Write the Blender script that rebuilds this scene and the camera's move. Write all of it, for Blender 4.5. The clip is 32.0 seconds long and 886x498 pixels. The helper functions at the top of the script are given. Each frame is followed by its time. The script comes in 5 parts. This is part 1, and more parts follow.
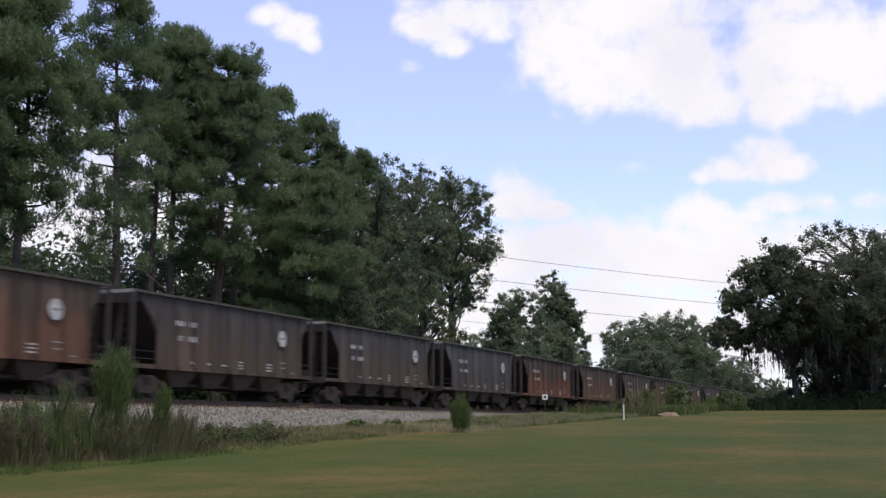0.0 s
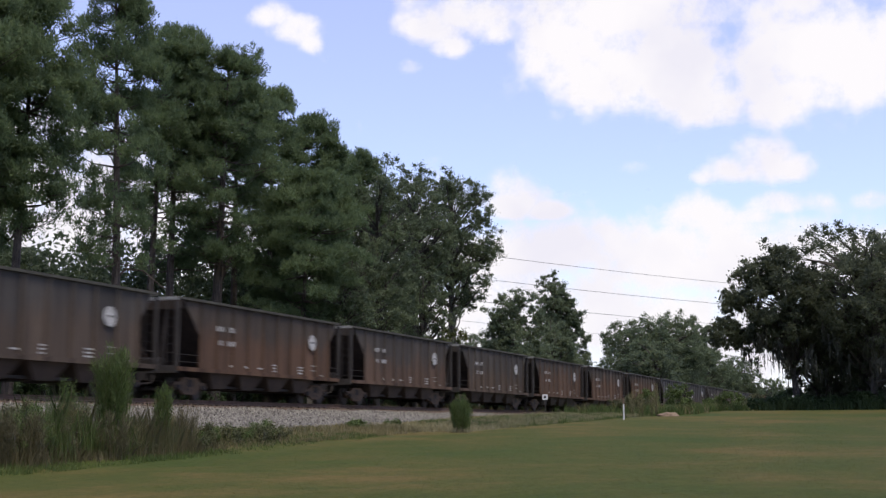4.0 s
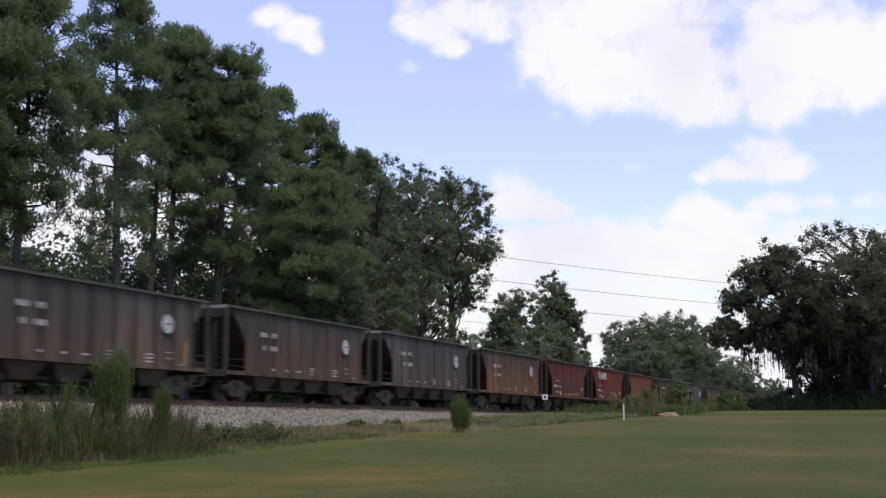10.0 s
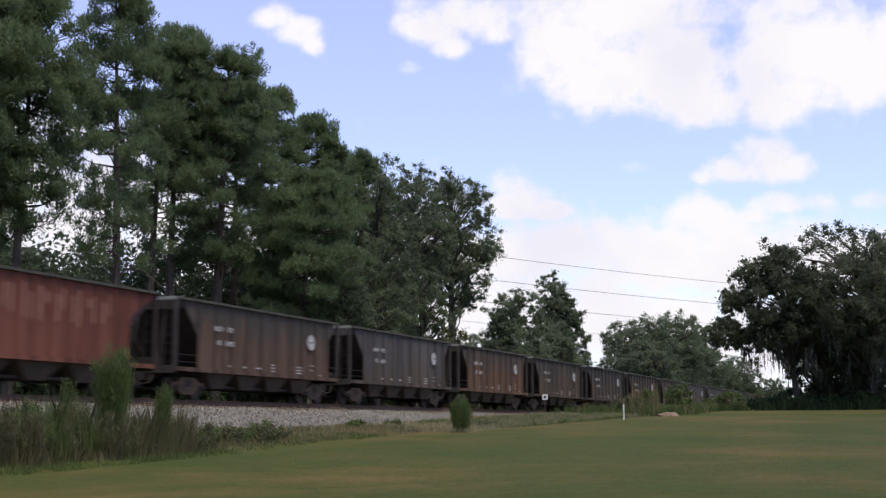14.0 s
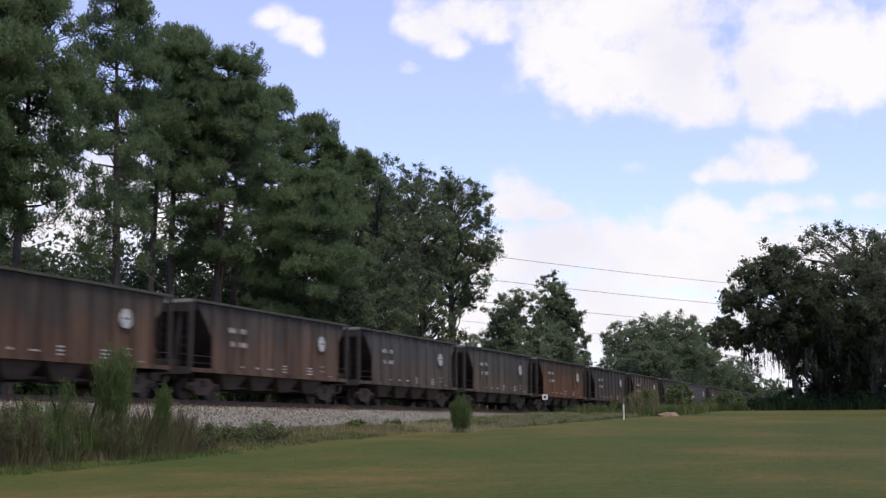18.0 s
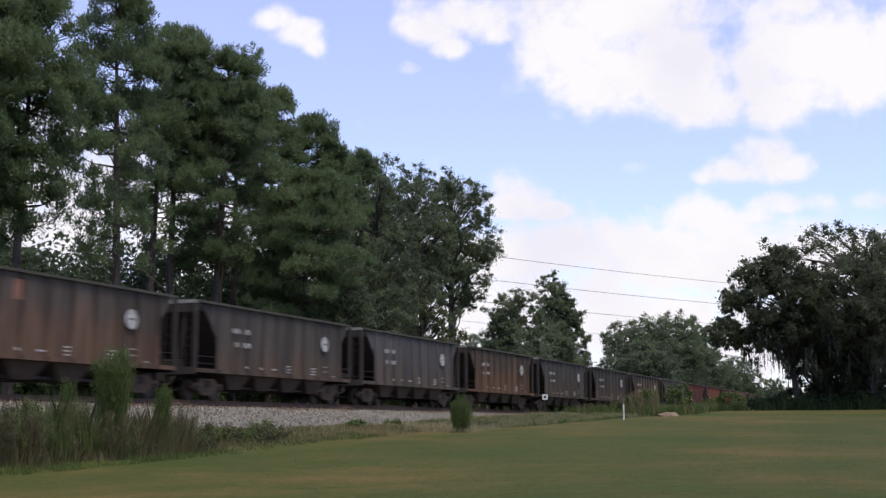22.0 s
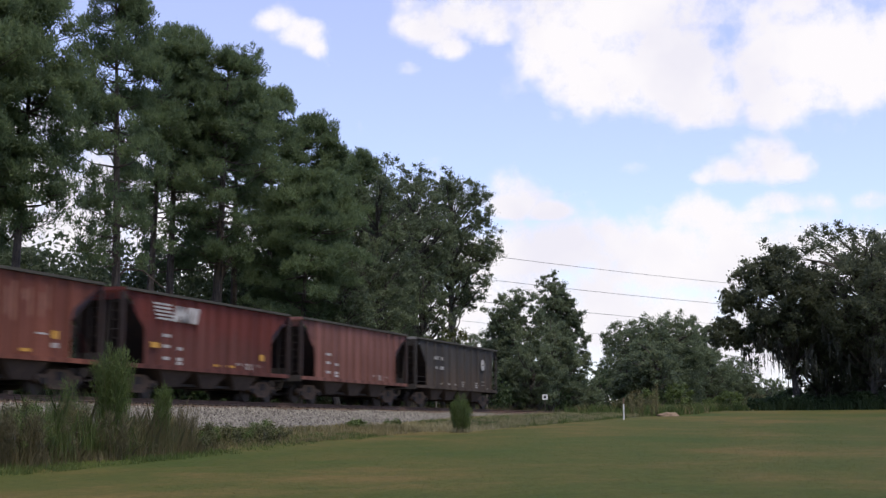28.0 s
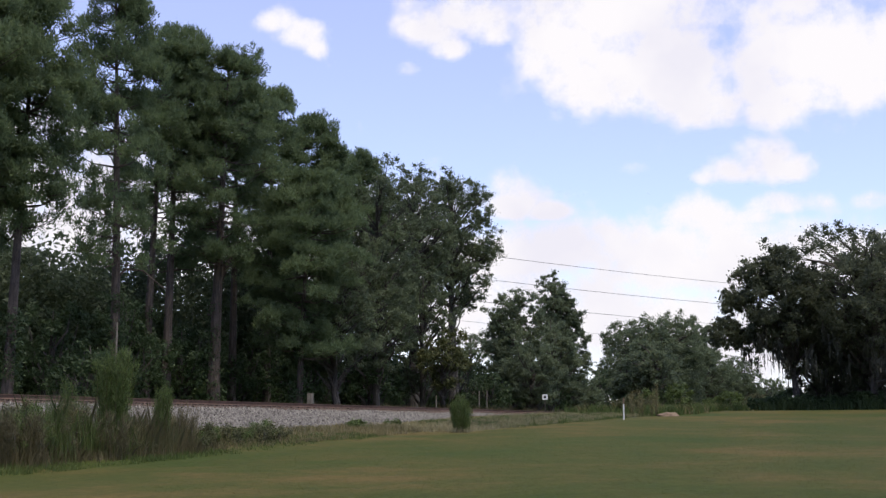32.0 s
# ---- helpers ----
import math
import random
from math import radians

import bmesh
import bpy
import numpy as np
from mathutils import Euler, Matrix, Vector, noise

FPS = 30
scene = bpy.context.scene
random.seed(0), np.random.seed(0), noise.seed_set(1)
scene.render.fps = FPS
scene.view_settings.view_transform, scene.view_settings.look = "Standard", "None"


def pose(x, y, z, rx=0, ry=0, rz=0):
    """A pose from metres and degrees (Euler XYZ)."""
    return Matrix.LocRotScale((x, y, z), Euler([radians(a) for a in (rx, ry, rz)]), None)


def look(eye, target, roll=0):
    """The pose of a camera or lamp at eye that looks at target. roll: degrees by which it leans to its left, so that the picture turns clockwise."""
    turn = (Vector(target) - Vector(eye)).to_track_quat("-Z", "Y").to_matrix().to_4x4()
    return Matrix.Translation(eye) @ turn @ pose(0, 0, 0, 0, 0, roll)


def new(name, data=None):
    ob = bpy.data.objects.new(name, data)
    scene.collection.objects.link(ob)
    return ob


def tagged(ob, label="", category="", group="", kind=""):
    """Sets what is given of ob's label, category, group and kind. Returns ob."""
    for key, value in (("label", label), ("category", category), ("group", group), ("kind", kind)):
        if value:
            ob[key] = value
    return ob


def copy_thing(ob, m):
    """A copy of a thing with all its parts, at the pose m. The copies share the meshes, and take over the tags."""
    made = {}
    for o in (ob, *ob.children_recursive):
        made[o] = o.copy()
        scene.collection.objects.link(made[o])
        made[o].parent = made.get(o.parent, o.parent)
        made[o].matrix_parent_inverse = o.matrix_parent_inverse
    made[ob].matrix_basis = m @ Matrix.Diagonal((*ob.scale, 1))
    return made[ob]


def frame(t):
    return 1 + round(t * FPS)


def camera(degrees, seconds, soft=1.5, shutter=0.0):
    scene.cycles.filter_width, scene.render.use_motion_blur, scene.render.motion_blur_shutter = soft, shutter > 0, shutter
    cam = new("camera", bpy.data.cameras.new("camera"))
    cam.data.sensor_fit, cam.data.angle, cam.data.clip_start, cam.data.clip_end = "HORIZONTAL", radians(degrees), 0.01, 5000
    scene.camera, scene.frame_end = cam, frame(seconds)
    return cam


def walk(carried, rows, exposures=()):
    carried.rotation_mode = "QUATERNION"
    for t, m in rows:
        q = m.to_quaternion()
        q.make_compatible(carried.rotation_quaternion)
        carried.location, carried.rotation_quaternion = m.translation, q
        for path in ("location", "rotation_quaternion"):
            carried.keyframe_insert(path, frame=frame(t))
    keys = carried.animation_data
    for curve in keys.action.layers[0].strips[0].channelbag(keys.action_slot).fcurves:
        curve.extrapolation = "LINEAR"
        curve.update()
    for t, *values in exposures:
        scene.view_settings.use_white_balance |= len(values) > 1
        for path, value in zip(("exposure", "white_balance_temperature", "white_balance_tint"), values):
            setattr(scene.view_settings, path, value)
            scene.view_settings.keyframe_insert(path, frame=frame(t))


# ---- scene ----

# The railway runs along +Y, left of the camera; the lawn rises away from it.
EYE_Z = 1.6
cam = camera(40.0, 32.0, soft=1.35, shutter=0.5)
VIEW = pose(0, 0, EYE_Z, 98.16, 0, 21.47)
walk(cam, [(0.0, VIEW), (32.0, VIEW)], [(0.0, 0.35), (32.0, 0.35)])

# ---- light ----
SUN_ELEV, SUN_AZ = 67.0, 128.0        # degrees; azimuth from +Y towards +X
world = bpy.data.worlds.new("sky")
world.use_nodes = True
scene.world = world
wn, wl = world.node_tree.nodes, world.node_tree.links
sky = wn.new("ShaderNodeTexSky")
sky.sky_type = 'NISHITA'
sky.sun_disc = False
sky.sun_elevation = radians(SUN_ELEV)
sky.sun_rotation = radians(SUN_AZ)
sky.altitude, sky.air_density, sky.dust_density, sky.ozone_density = 60, 1.0, 0.5, 3.0
wn["Background"].inputs["Strength"].default_value = 0.13
veil = wn.new("ShaderNodeMix")          # thin high haze over the blue
veil.data_type, veil.blend_type = 'RGBA', 'ADD'
veil.inputs[0].default_value = 1.0
veil.inputs[7].default_value = (1.52, 1.22, 2.38, 1)
wl.new(sky.outputs["Color"], veil.inputs[6])
wl.new(veil.outputs[2], wn["Background"].inputs["Color"])
sun = new("sun", bpy.data.lights.new("sun", 'SUN'))
sun.data.energy, sun.data.angle, sun.data.color = 3.4, radians(25), (1.0, 0.9, 0.74)
sa, se = radians(SUN_AZ), radians(SUN_ELEV)
sun.matrix_basis = look((0, 0, 60), (-math.sin(sa) * math.cos(se) * 50, -math.cos(sa) * math.cos(se) * 50, 60 - math.sin(se) * 50))


# ---- materials ----
def material(name):
    m = bpy.data.materials.new(name)
    m.use_nodes = True
    return m, m.node_tree.nodes, m.node_tree.links, m.node_tree.nodes["Principled BSDF"]


def ramp(n, stops):
    r = n.new("ShaderNodeValToRGB")
    e = r.color_ramp.elements
    while len(e) < len(stops):
        e.new(0.5)
    for el, (p, c) in zip(e, stops):
        el.position, el.color = p, (*c, 1)
    return r


def tex(n, l, scale, detail=5, rough=0.6, stretch=(1, 1, 1), coord="Object", shift=(0, 0, 0)):
    c = n.new("ShaderNodeTexCoord")
    mp = n.new("ShaderNodeMapping")
    mp.inputs["Scale"].default_value = stretch
    mp.inputs["Location"].default_value = shift
    t = n.new("ShaderNodeTexNoise")
    t.inputs["Scale"].default_value, t.inputs["Detail"].default_value, t.inputs["Roughness"].default_value = scale, detail, rough
    l.new(c.outputs[coord], mp.inputs["Vector"])
    l.new(mp.outputs["Vector"], t.inputs["Vector"])
    return t


def mixed(n, l, fac, a, b, kind='MIX'):
    m = n.new("ShaderNodeMix")
    m.data_type, m.blend_type = 'RGBA', kind
    for key, v in (("Factor", fac), (6, a), (7, b)):
        if isinstance(v, (int, float)):
            m.inputs[0].default_value = v
        elif isinstance(v, tuple):
            m.inputs[key].default_value = (*v, 1)
        else:
            l.new(v, m.inputs[0] if key == "Factor" else m.inputs[key])
    return m.outputs[2]


def plain(name, c1, c2, scale=6.0, rough=0.7, metal=0.0, bump=0.2, dist=0.02, stretch=(1, 1, 1)):
    """Two colours mixed by noise at two scales, with relief."""
    m, n, l, b = material(name)
    t1 = tex(n, l, scale, 6, 0.65, stretch)
    t2 = tex(n, l, scale * 9, 3, 0.6, stretch)
    r = ramp(n, [(0.36, c1), (0.66, c2)])
    l.new(t1.outputs["Fac"], r.inputs["Fac"])
    g = ramp(n, [(0.3, (0.72,) * 3), (0.7, (1.0,) * 3)])
    l.new(t2.outputs["Fac"], g.inputs["Fac"])
    l.new(mixed(n, l, 1.0, r.outputs["Color"], g.outputs["Color"], 'MULTIPLY'), b.inputs["Base Color"])
    b.inputs["Roughness"].default_value, b.inputs["Metallic"].default_value = rough, metal
    if bump:
        bp = n.new("ShaderNodeBump")
        bp.inputs["Strength"].default_value, bp.inputs["Distance"].default_value = bump, dist
        l.new(t2.outputs["Fac"], bp.inputs["Height"])
        l.new(bp.outputs["Normal"], b.inputs["Normal"])
    return m


def leafy(name, c1, c2, c3, glow=0.35, rough=0.6, gloss=0.35):
    """Foliage: a colour per leaf, part of the light passes through."""
    m, n, l, b = material(name)
    geo = n.new("ShaderNodeNewGeometry")
    r = ramp(n, [(0.0, c1), (0.55, c2), (1.0, c3)])
    l.new(geo.outputs["Random Per Island"], r.inputs["Fac"])
    t = tex(n, l, 0.35, 2, 0.5)
    g = ramp(n, [(0.35, (0.7, 0.74, 0.72)), (0.65, (1.0, 1.0, 0.92))])
    l.new(t.outputs["Fac"], g.inputs["Fac"])
    col = mixed(n, l, 1.0, r.outputs["Color"], g.outputs["Color"], 'MULTIPLY')
    l.new(col, b.inputs["Base Color"])
    b.inputs["Roughness"].default_value = rough
    b.inputs["Specular IOR Level"].default_value = gloss
    tr = n.new("ShaderNodeBsdfTranslucent")
    l.new(col, tr.inputs["Color"])
    mx = n.new("ShaderNodeMixShader")
    mx.inputs[0].default_value = glow
    l.new(b.outputs[0], mx.inputs[1])
    l.new(tr.outputs[0], mx.inputs[2])
    l.new(mx.outputs[0], n["Material Output"].inputs["Surface"])
    return m


def car_paint(name, base, rust, amount, shift, pitch=1.233, first=-5.35):
    """Weathered paint on steel: each panel between two posts faded on its own, rust streaks, rust and dust towards the sill."""
    m, n, l, b = material(name)
    big = tex(n, l, 0.8, 6, 0.7, (1, 1, 0.6), shift=(shift, shift * 1.7, 0))
    streak = tex(n, l, 1.0, 6, 0.7, (1.0, 2.6, 0.2), shift=(0, shift * 2.3, 0))
    grain = tex(n, l, 14.0, 4, 0.7)
    r1 = ramp(n, [(0.58 - amount * 0.3, (0, 0, 0)), (0.76 - amount * 0.3, (1, 1, 1))])
    co, sep = n.new("ShaderNodeTexCoord"), n.new("ShaderNodeSeparateXYZ")
    l.new(co.outputs["Object"], sep.inputs[0])
    cell = n.new("ShaderNodeMath")
    cell.operation = 'MULTIPLY_ADD'
    cell.inputs[1].default_value, cell.inputs[2].default_value = 1 / pitch, 20 - first / pitch
    l.new(sep.outputs["Y"], cell.inputs[0])
    step = n.new("ShaderNodeMath")
    step.operation = 'FLOOR'
    l.new(cell.outputs[0], step.inputs[0])
    panel = n.new("ShaderNodeTexWhiteNoise")
    panel.noise_dimensions = '2D'
    both = n.new("ShaderNodeCombineXYZ")
    both.inputs[1].default_value = shift
    l.new(step.outputs[0], both.inputs[0])
    l.new(both.outputs[0], panel.inputs["Vector"])
    low = n.new("ShaderNodeMapRange")
    for k, v in zip((1, 2, 3, 4), (1.25, 3.5, 0.16 + 0.14 * amount, -0.2)):
        low.inputs[k].default_value = v
    l.new(sep.outputs["Z"], low.inputs[0])
    add, more = n.new("ShaderNodeMath"), n.new("ShaderNodeMath")
    more.operation = 'MULTIPLY_ADD'
    more.inputs[1].default_value = 0.09
    l.new(panel.outputs["Value"], more.inputs[0])
    l.new(low.outputs[0], more.inputs[2])
    l.new(mixed(n, l, 0.35, big.outputs["Fac"], streak.outputs["Fac"]), add.inputs[0])
    l.new(more.outputs[0], add.inputs[1])
    l.new(add.outputs[0], r1.inputs["Fac"])
    col = mixed(n, l, r1.outputs["Color"], base, rust)
    dark = ramp(n, [(0.34, (0.55, 0.55, 0.55)), (0.6, (1.12, 1.1, 1.08))])
    l.new(streak.outputs["Fac"], dark.inputs["Fac"])
    col = mixed(n, l, 1.0, col, dark.outputs["Color"], 'MULTIPLY')
    tint = ramp(n, [(0.0, (0.84, 0.84, 0.85)), (1.0, (1.14, 1.12, 1.1))])
    l.new(panel.outputs["Value"], tint.inputs["Fac"])
    col = mixed(n, l, 1.0, col, tint.outputs["Color"], 'MULTIPLY')
    # darker bands with ragged edges along the posts
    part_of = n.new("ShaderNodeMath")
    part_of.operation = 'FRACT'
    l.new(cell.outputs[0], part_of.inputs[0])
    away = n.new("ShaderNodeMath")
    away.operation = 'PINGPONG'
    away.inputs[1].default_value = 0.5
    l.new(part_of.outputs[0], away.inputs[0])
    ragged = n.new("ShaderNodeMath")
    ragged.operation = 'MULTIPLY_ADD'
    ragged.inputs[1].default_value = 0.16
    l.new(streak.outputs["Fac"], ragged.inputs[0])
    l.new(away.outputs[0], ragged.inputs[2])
    post_bands = ramp(n, [(0.1, (0.5, 0.47, 0.45)), (0.27, (1.0, 1.0, 1.0))])
    l.new(ragged.outputs[0], post_bands.inputs["Fac"])
    col = mixed(n, l, 1.0, col, post_bands.outputs["Color"], 'MULTIPLY')
    fine = ramp(n, [(0.3, (0.8,) * 3), (0.7, (1.08,) * 3)])
    l.new(grain.outputs["Fac"], fine.inputs["Fac"])
    col = mixed(n, l, 1.0, col, fine.outputs["Color"], 'MULTIPLY')
    l.new(col, b.inputs["Base Color"])
    b.inputs["Roughness"].default_value, b.inputs["Metallic"].default_value = 0.85, 0.0
    b.inputs["Specular IOR Level"].default_value = 0.15
    bp = n.new("ShaderNodeBump")
    bp.inputs["Strength"].default_value, bp.inputs["Distance"].default_value = 0.25, 0.01
    l.new(grain.outputs["Fac"], bp.inputs["Height"])
    l.new(bp.outputs["Normal"], b.inputs["Normal"])
    return m


def lawn_material(blade=False):
    m, n, l, b = material("grass_blade" if blade else "mown_grass")
    big = tex(n, l, 0.055, 4, 0.55, (1.0, 1.0, 1))
    mid = tex(n, l, 0.3, 7, 0.7, (1.0, 1.0, 1))
    fine = tex(n, l, 4.0, 8, 0.8)
    r = ramp(n, [(0.41, (0.034, 0.049, 0.0108)), (0.5, (0.051, 0.0545, 0.0142)), (0.58, (0.084, 0.065, 0.023))])
    l.new(mixed(n, l, 0.45, big.outputs["Fac"], mid.outputs["Fac"]), r.inputs["Fac"])
    g = ramp(n, [(0.3, (0.64, 0.68, 0.62)), (0.7, (1.3, 1.26, 1.18))])
    if blade:
        geo = n.new("ShaderNodeNewGeometry")
        g.color_ramp.elements[0].color = (0.98, 1.0, 0.94, 1)
        g.color_ramp.elements[1].color = (1.3, 1.28, 1.2, 1)
        l.new(geo.outputs["Random Per Island"], g.inputs["Fac"])
    else:
        l.new(fine.outputs["Fac"], g.inputs["Fac"])
    col = mixed(n, l, 1.0, r.outputs["Color"], g.outputs["Color"], 'MULTIPLY')
    co, sep, oak_shade = n.new("ShaderNodeTexCoord"), n.new("ShaderNodeSeparateXYZ"), n.new("ShaderNodeMapRange")
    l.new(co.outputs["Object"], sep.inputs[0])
    l.new(sep.outputs["X"], oak_shade.inputs[0])
    oak_shade.inputs[1].default_value, oak_shade.inputs[2].default_value = -12.0, 6.0      # oaks' shade put into the colour: turf darker and greener towards them
    col = mixed(n, l, oak_shade.outputs[0], col, mixed(n, l, 1.0, col, (0.76, 0.84, 0.76), 'MULTIPLY'))
    l.new(col, b.inputs["Base Color"])
    b.inputs["Roughness"].default_value = 0.95
    b.inputs["Specular IOR Level"].default_value = 0.1
    if blade:
        tr = n.new("ShaderNodeBsdfTranslucent")
        l.new(col, tr.inputs["Color"])
        mx = n.new("ShaderNodeMixShader")
        mx.inputs[0].default_value = 0.15
        l.new(b.outputs[0], mx.inputs[1])
        l.new(tr.outputs[0], mx.inputs[2])
        l.new(mx.outputs[0], n["Material Output"].inputs["Surface"])
        return m
    bp = n.new("ShaderNodeBump")
    bp.inputs["Strength"].default_value, bp.inputs["Distance"].default_value = 0.3, 0.03
    l.new(fine.outputs["Fac"], bp.inputs["Height"])
    l.new(bp.outputs["Normal"], b.inputs["Normal"])
    return m


def stone_material(name, dark, light):
    m, n, l, b = material(name)
    geo = n.new("ShaderNodeNewGeometry")
    r = ramp(n, [(0.0, dark), (0.5, tuple((p + q) / 2 for p, q in zip(dark, light))), (1.0, light)])
    l.new(geo.outputs["Random Per Island"], r.inputs["Fac"])
    t = tex(n, l, 20.0, 3)
    g = ramp(n, [(0.3, (0.75,) * 3), (0.7, (1.05,) * 3)])
    l.new(t.outputs["Fac"], g.inputs["Fac"])
    l.new(mixed(n, l, 1.0, r.outputs["Color"], g.outputs["Color"], 'MULTIPLY'), b.inputs["Base Color"])
    b.inputs["Roughness"].default_value = 0.9
    return m


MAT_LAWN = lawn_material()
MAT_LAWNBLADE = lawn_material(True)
MAT_BALLAST = plain("ballast_bed", (0.09, 0.08, 0.072), (0.2, 0.18, 0.165), 9.0, 0.95, 0, 0.8, 0.05)
MAT_STONE = stone_material("granite_stone", (0.03, 0.027, 0.023), (0.2, 0.187, 0.162))
MAT_STONE_RUST = stone_material("rusty_stone", (0.03, 0.02, 0.014), (0.11, 0.07, 0.048))
MAT_RAIL = plain("rusty_rail", (0.065, 0.036, 0.023), (0.125, 0.07, 0.044), 4.0, 0.8, 0.0)
MAT_TIE = plain("creosoted_wood", (0.035, 0.026, 0.02), (0.085, 0.06, 0.045), 3.0, 0.9, 0, 0.5, 0.01, (1, 6, 1))
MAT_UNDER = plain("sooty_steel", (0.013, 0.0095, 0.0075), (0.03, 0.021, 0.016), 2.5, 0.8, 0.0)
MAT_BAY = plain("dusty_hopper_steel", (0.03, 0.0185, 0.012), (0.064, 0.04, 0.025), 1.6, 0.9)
MAT_TRUCK = plain("dusty_brown_steel", (0.058, 0.036, 0.022), (0.125, 0.078, 0.047), 3.0, 0.9)
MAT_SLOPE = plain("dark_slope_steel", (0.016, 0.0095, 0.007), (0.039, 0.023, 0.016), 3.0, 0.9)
MAT_STAKE = plain("white_gloss_paint", (0.55, 0.54, 0.52), (0.75, 0.74, 0.72), 3.0, 0.6)
MAT_CHORD = plain("sooty_top_edge", (0.028, 0.026, 0.019), (0.06, 0.055, 0.041), 2.0, 0.85)
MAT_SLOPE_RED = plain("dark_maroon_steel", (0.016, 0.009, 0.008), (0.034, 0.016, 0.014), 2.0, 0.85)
MAT_ENDFRAME = plain("dark_end_frame", (0.02, 0.017, 0.015), (0.042, 0.034, 0.028), 3.0, 0.85)
MAT_WHEEL = plain("worn_steel", (0.025, 0.019, 0.016), (0.055, 0.04, 0.03), 5.0, 0.7, 0.2)
MAT_WHITE = plain("dirty_white_paint", (0.25, 0.245, 0.235), (0.48, 0.465, 0.44), 3.0, 0.7, 0, 0)
MAT_YELLOW = plain("yellow_reflector", (0.42, 0.22, 0.02), (0.55, 0.29, 0.03), 5.0, 0.5, 0, 0)
MAT_DULLYELLOW = plain("faded_yellow_paint", (0.16, 0.1, 0.03), (0.25, 0.15, 0.04), 3.0, 0.8, 0, 0)
MAT_MARKDARK = plain("dark_stencil", (0.02, 0.02, 0.02), (0.05, 0.05, 0.05), 5.0, 0.7, 0, 0)
MAT_EDGE = plain("pale_edge", (0.15, 0.145, 0.125), (0.25, 0.24, 0.21), 3.0, 0.6, 0.0)
MAT_BARK = plain("pine_bark", (0.045, 0.036, 0.03), (0.12, 0.093, 0.075), 2.2, 0.95, 0, 0.8, 0.06, (3, 3, 0.6))
MAT_BARK2 = plain("grey_bark", (0.035, 0.03, 0.026), (0.1, 0.088, 0.075), 2.5, 0.95, 0, 0.8, 0.05, (3, 3, 0.7))
MAT_PINE = leafy("pine_needles", (0.112, 0.156, 0.08), (0.13, 0.179, 0.088), (0.15, 0.2, 0.097), 0.62)
MAT_BROAD = leafy("broad_leaves", (0.105, 0.135, 0.08), (0.128, 0.16, 0.092), (0.15, 0.182, 0.108), 0.6)
# broad leaves made paler: distance haze put into their colour
MAT_HAZYLEAF = leafy("haze_tinted_leaves", (0.13, 0.162, 0.098), (0.142, 0.176, 0.104), (0.156, 0.19, 0.112), 0.6)
MAT_OAK = leafy("oak_leaves", (0.1, 0.116, 0.076), (0.116, 0.134, 0.085), (0.132, 0.15, 0.095), 0.68)
MAT_YELLOWLEAF = leafy("yellowing_leaves", (0.06, 0.075, 0.026), (0.09, 0.1, 0.034), (0.12, 0.12, 0.045), 0.4)
MAT_VINE = leafy("creeper_leaves", (0.044, 0.072, 0.03), (0.054, 0.086, 0.035), (0.066, 0.1, 0.04), 0.45)
MAT_DEEPLEAF = leafy("woodland_leaves", (0.062, 0.086, 0.045), (0.074, 0.1, 0.052), (0.086, 0.112, 0.06), 0.45)
MAT_MOSS = leafy("hanging_moss", (0.04, 0.043, 0.034), (0.055, 0.057, 0.044), (0.072, 0.072, 0.056), 0.45)
MAT_WEED = leafy("weed_green", (0.065, 0.095, 0.028), (0.09, 0.13, 0.036), (0.13, 0.17, 0.05), 0.45)
MAT_DRYGRASS = leafy("dry_grass", (0.15, 0.14, 0.06), (0.22, 0.19, 0.095), (0.31, 0.255, 0.145), 0.45)
MAT_OLIVE = leafy("olive_weed", (0.07, 0.078, 0.034), (0.095, 0.1, 0.045), (0.13, 0.125, 0.06), 0.45)
MAT_STRAW = leafy("pale_straw", (0.27, 0.245, 0.135), (0.35, 0.31, 0.18), (0.43, 0.37, 0.23), 0.45)
MAT_BROWNWEED = leafy("brown_weed", (0.085, 0.075, 0.038), (0.12, 0.105, 0.055), (0.17, 0.145, 0.08), 0.45)
MAT_SOIL = plain("bare_soil", (0.12, 0.084, 0.054), (0.19, 0.135, 0.088), 3.0, 0.95, 0, 0.6, 0.05)
MAT_WIRE = plain("wire_metal", (0.12, 0.12, 0.13), (0.2, 0.2, 0.21), 3.0, 0.6, 0.3, 0)
MAT_POST = plain("weathered_post", (0.1, 0.088, 0.07), (0.18, 0.16, 0.13), 4.0, 0.9)


# ---- building helpers ----
def part(name, bm, mat, parent, label=""):
    me = bpy.data.meshes.new(name)
    bm.to_mesh(me)
    bm.free()
    me.materials.append(mat)
    ob = new(name, me)
    ob.parent = parent
    if label:
        ob["label"] = label
    return ob


def part_mesh(name, me, parent, label=""):
    ob = new(name, me)
    ob.parent = parent
    if label:
        ob["label"] = label
    return ob


def box(bm, x0, x1, y0, y1, z0, z1):
    v = [bm.verts.new(p) for p in ((x0, y0, z0), (x1, y0, z0), (x1, y1, z0), (x0, y1, z0), (x0, y0, z1), (x1, y0, z1), (x1, y1, z1), (x0, y1, z1))]
    for q in ((0, 3, 2, 1), (4, 5, 6, 7), (0, 1, 5, 4), (1, 2, 6, 5), (2, 3, 7, 6), (3, 0, 4, 7)):
        bm.faces.new([v[i] for i in q])
    return v


def boxes(*dims):
    bm = bmesh.new()
    for d in dims:
        box(bm, *d)
    return bm


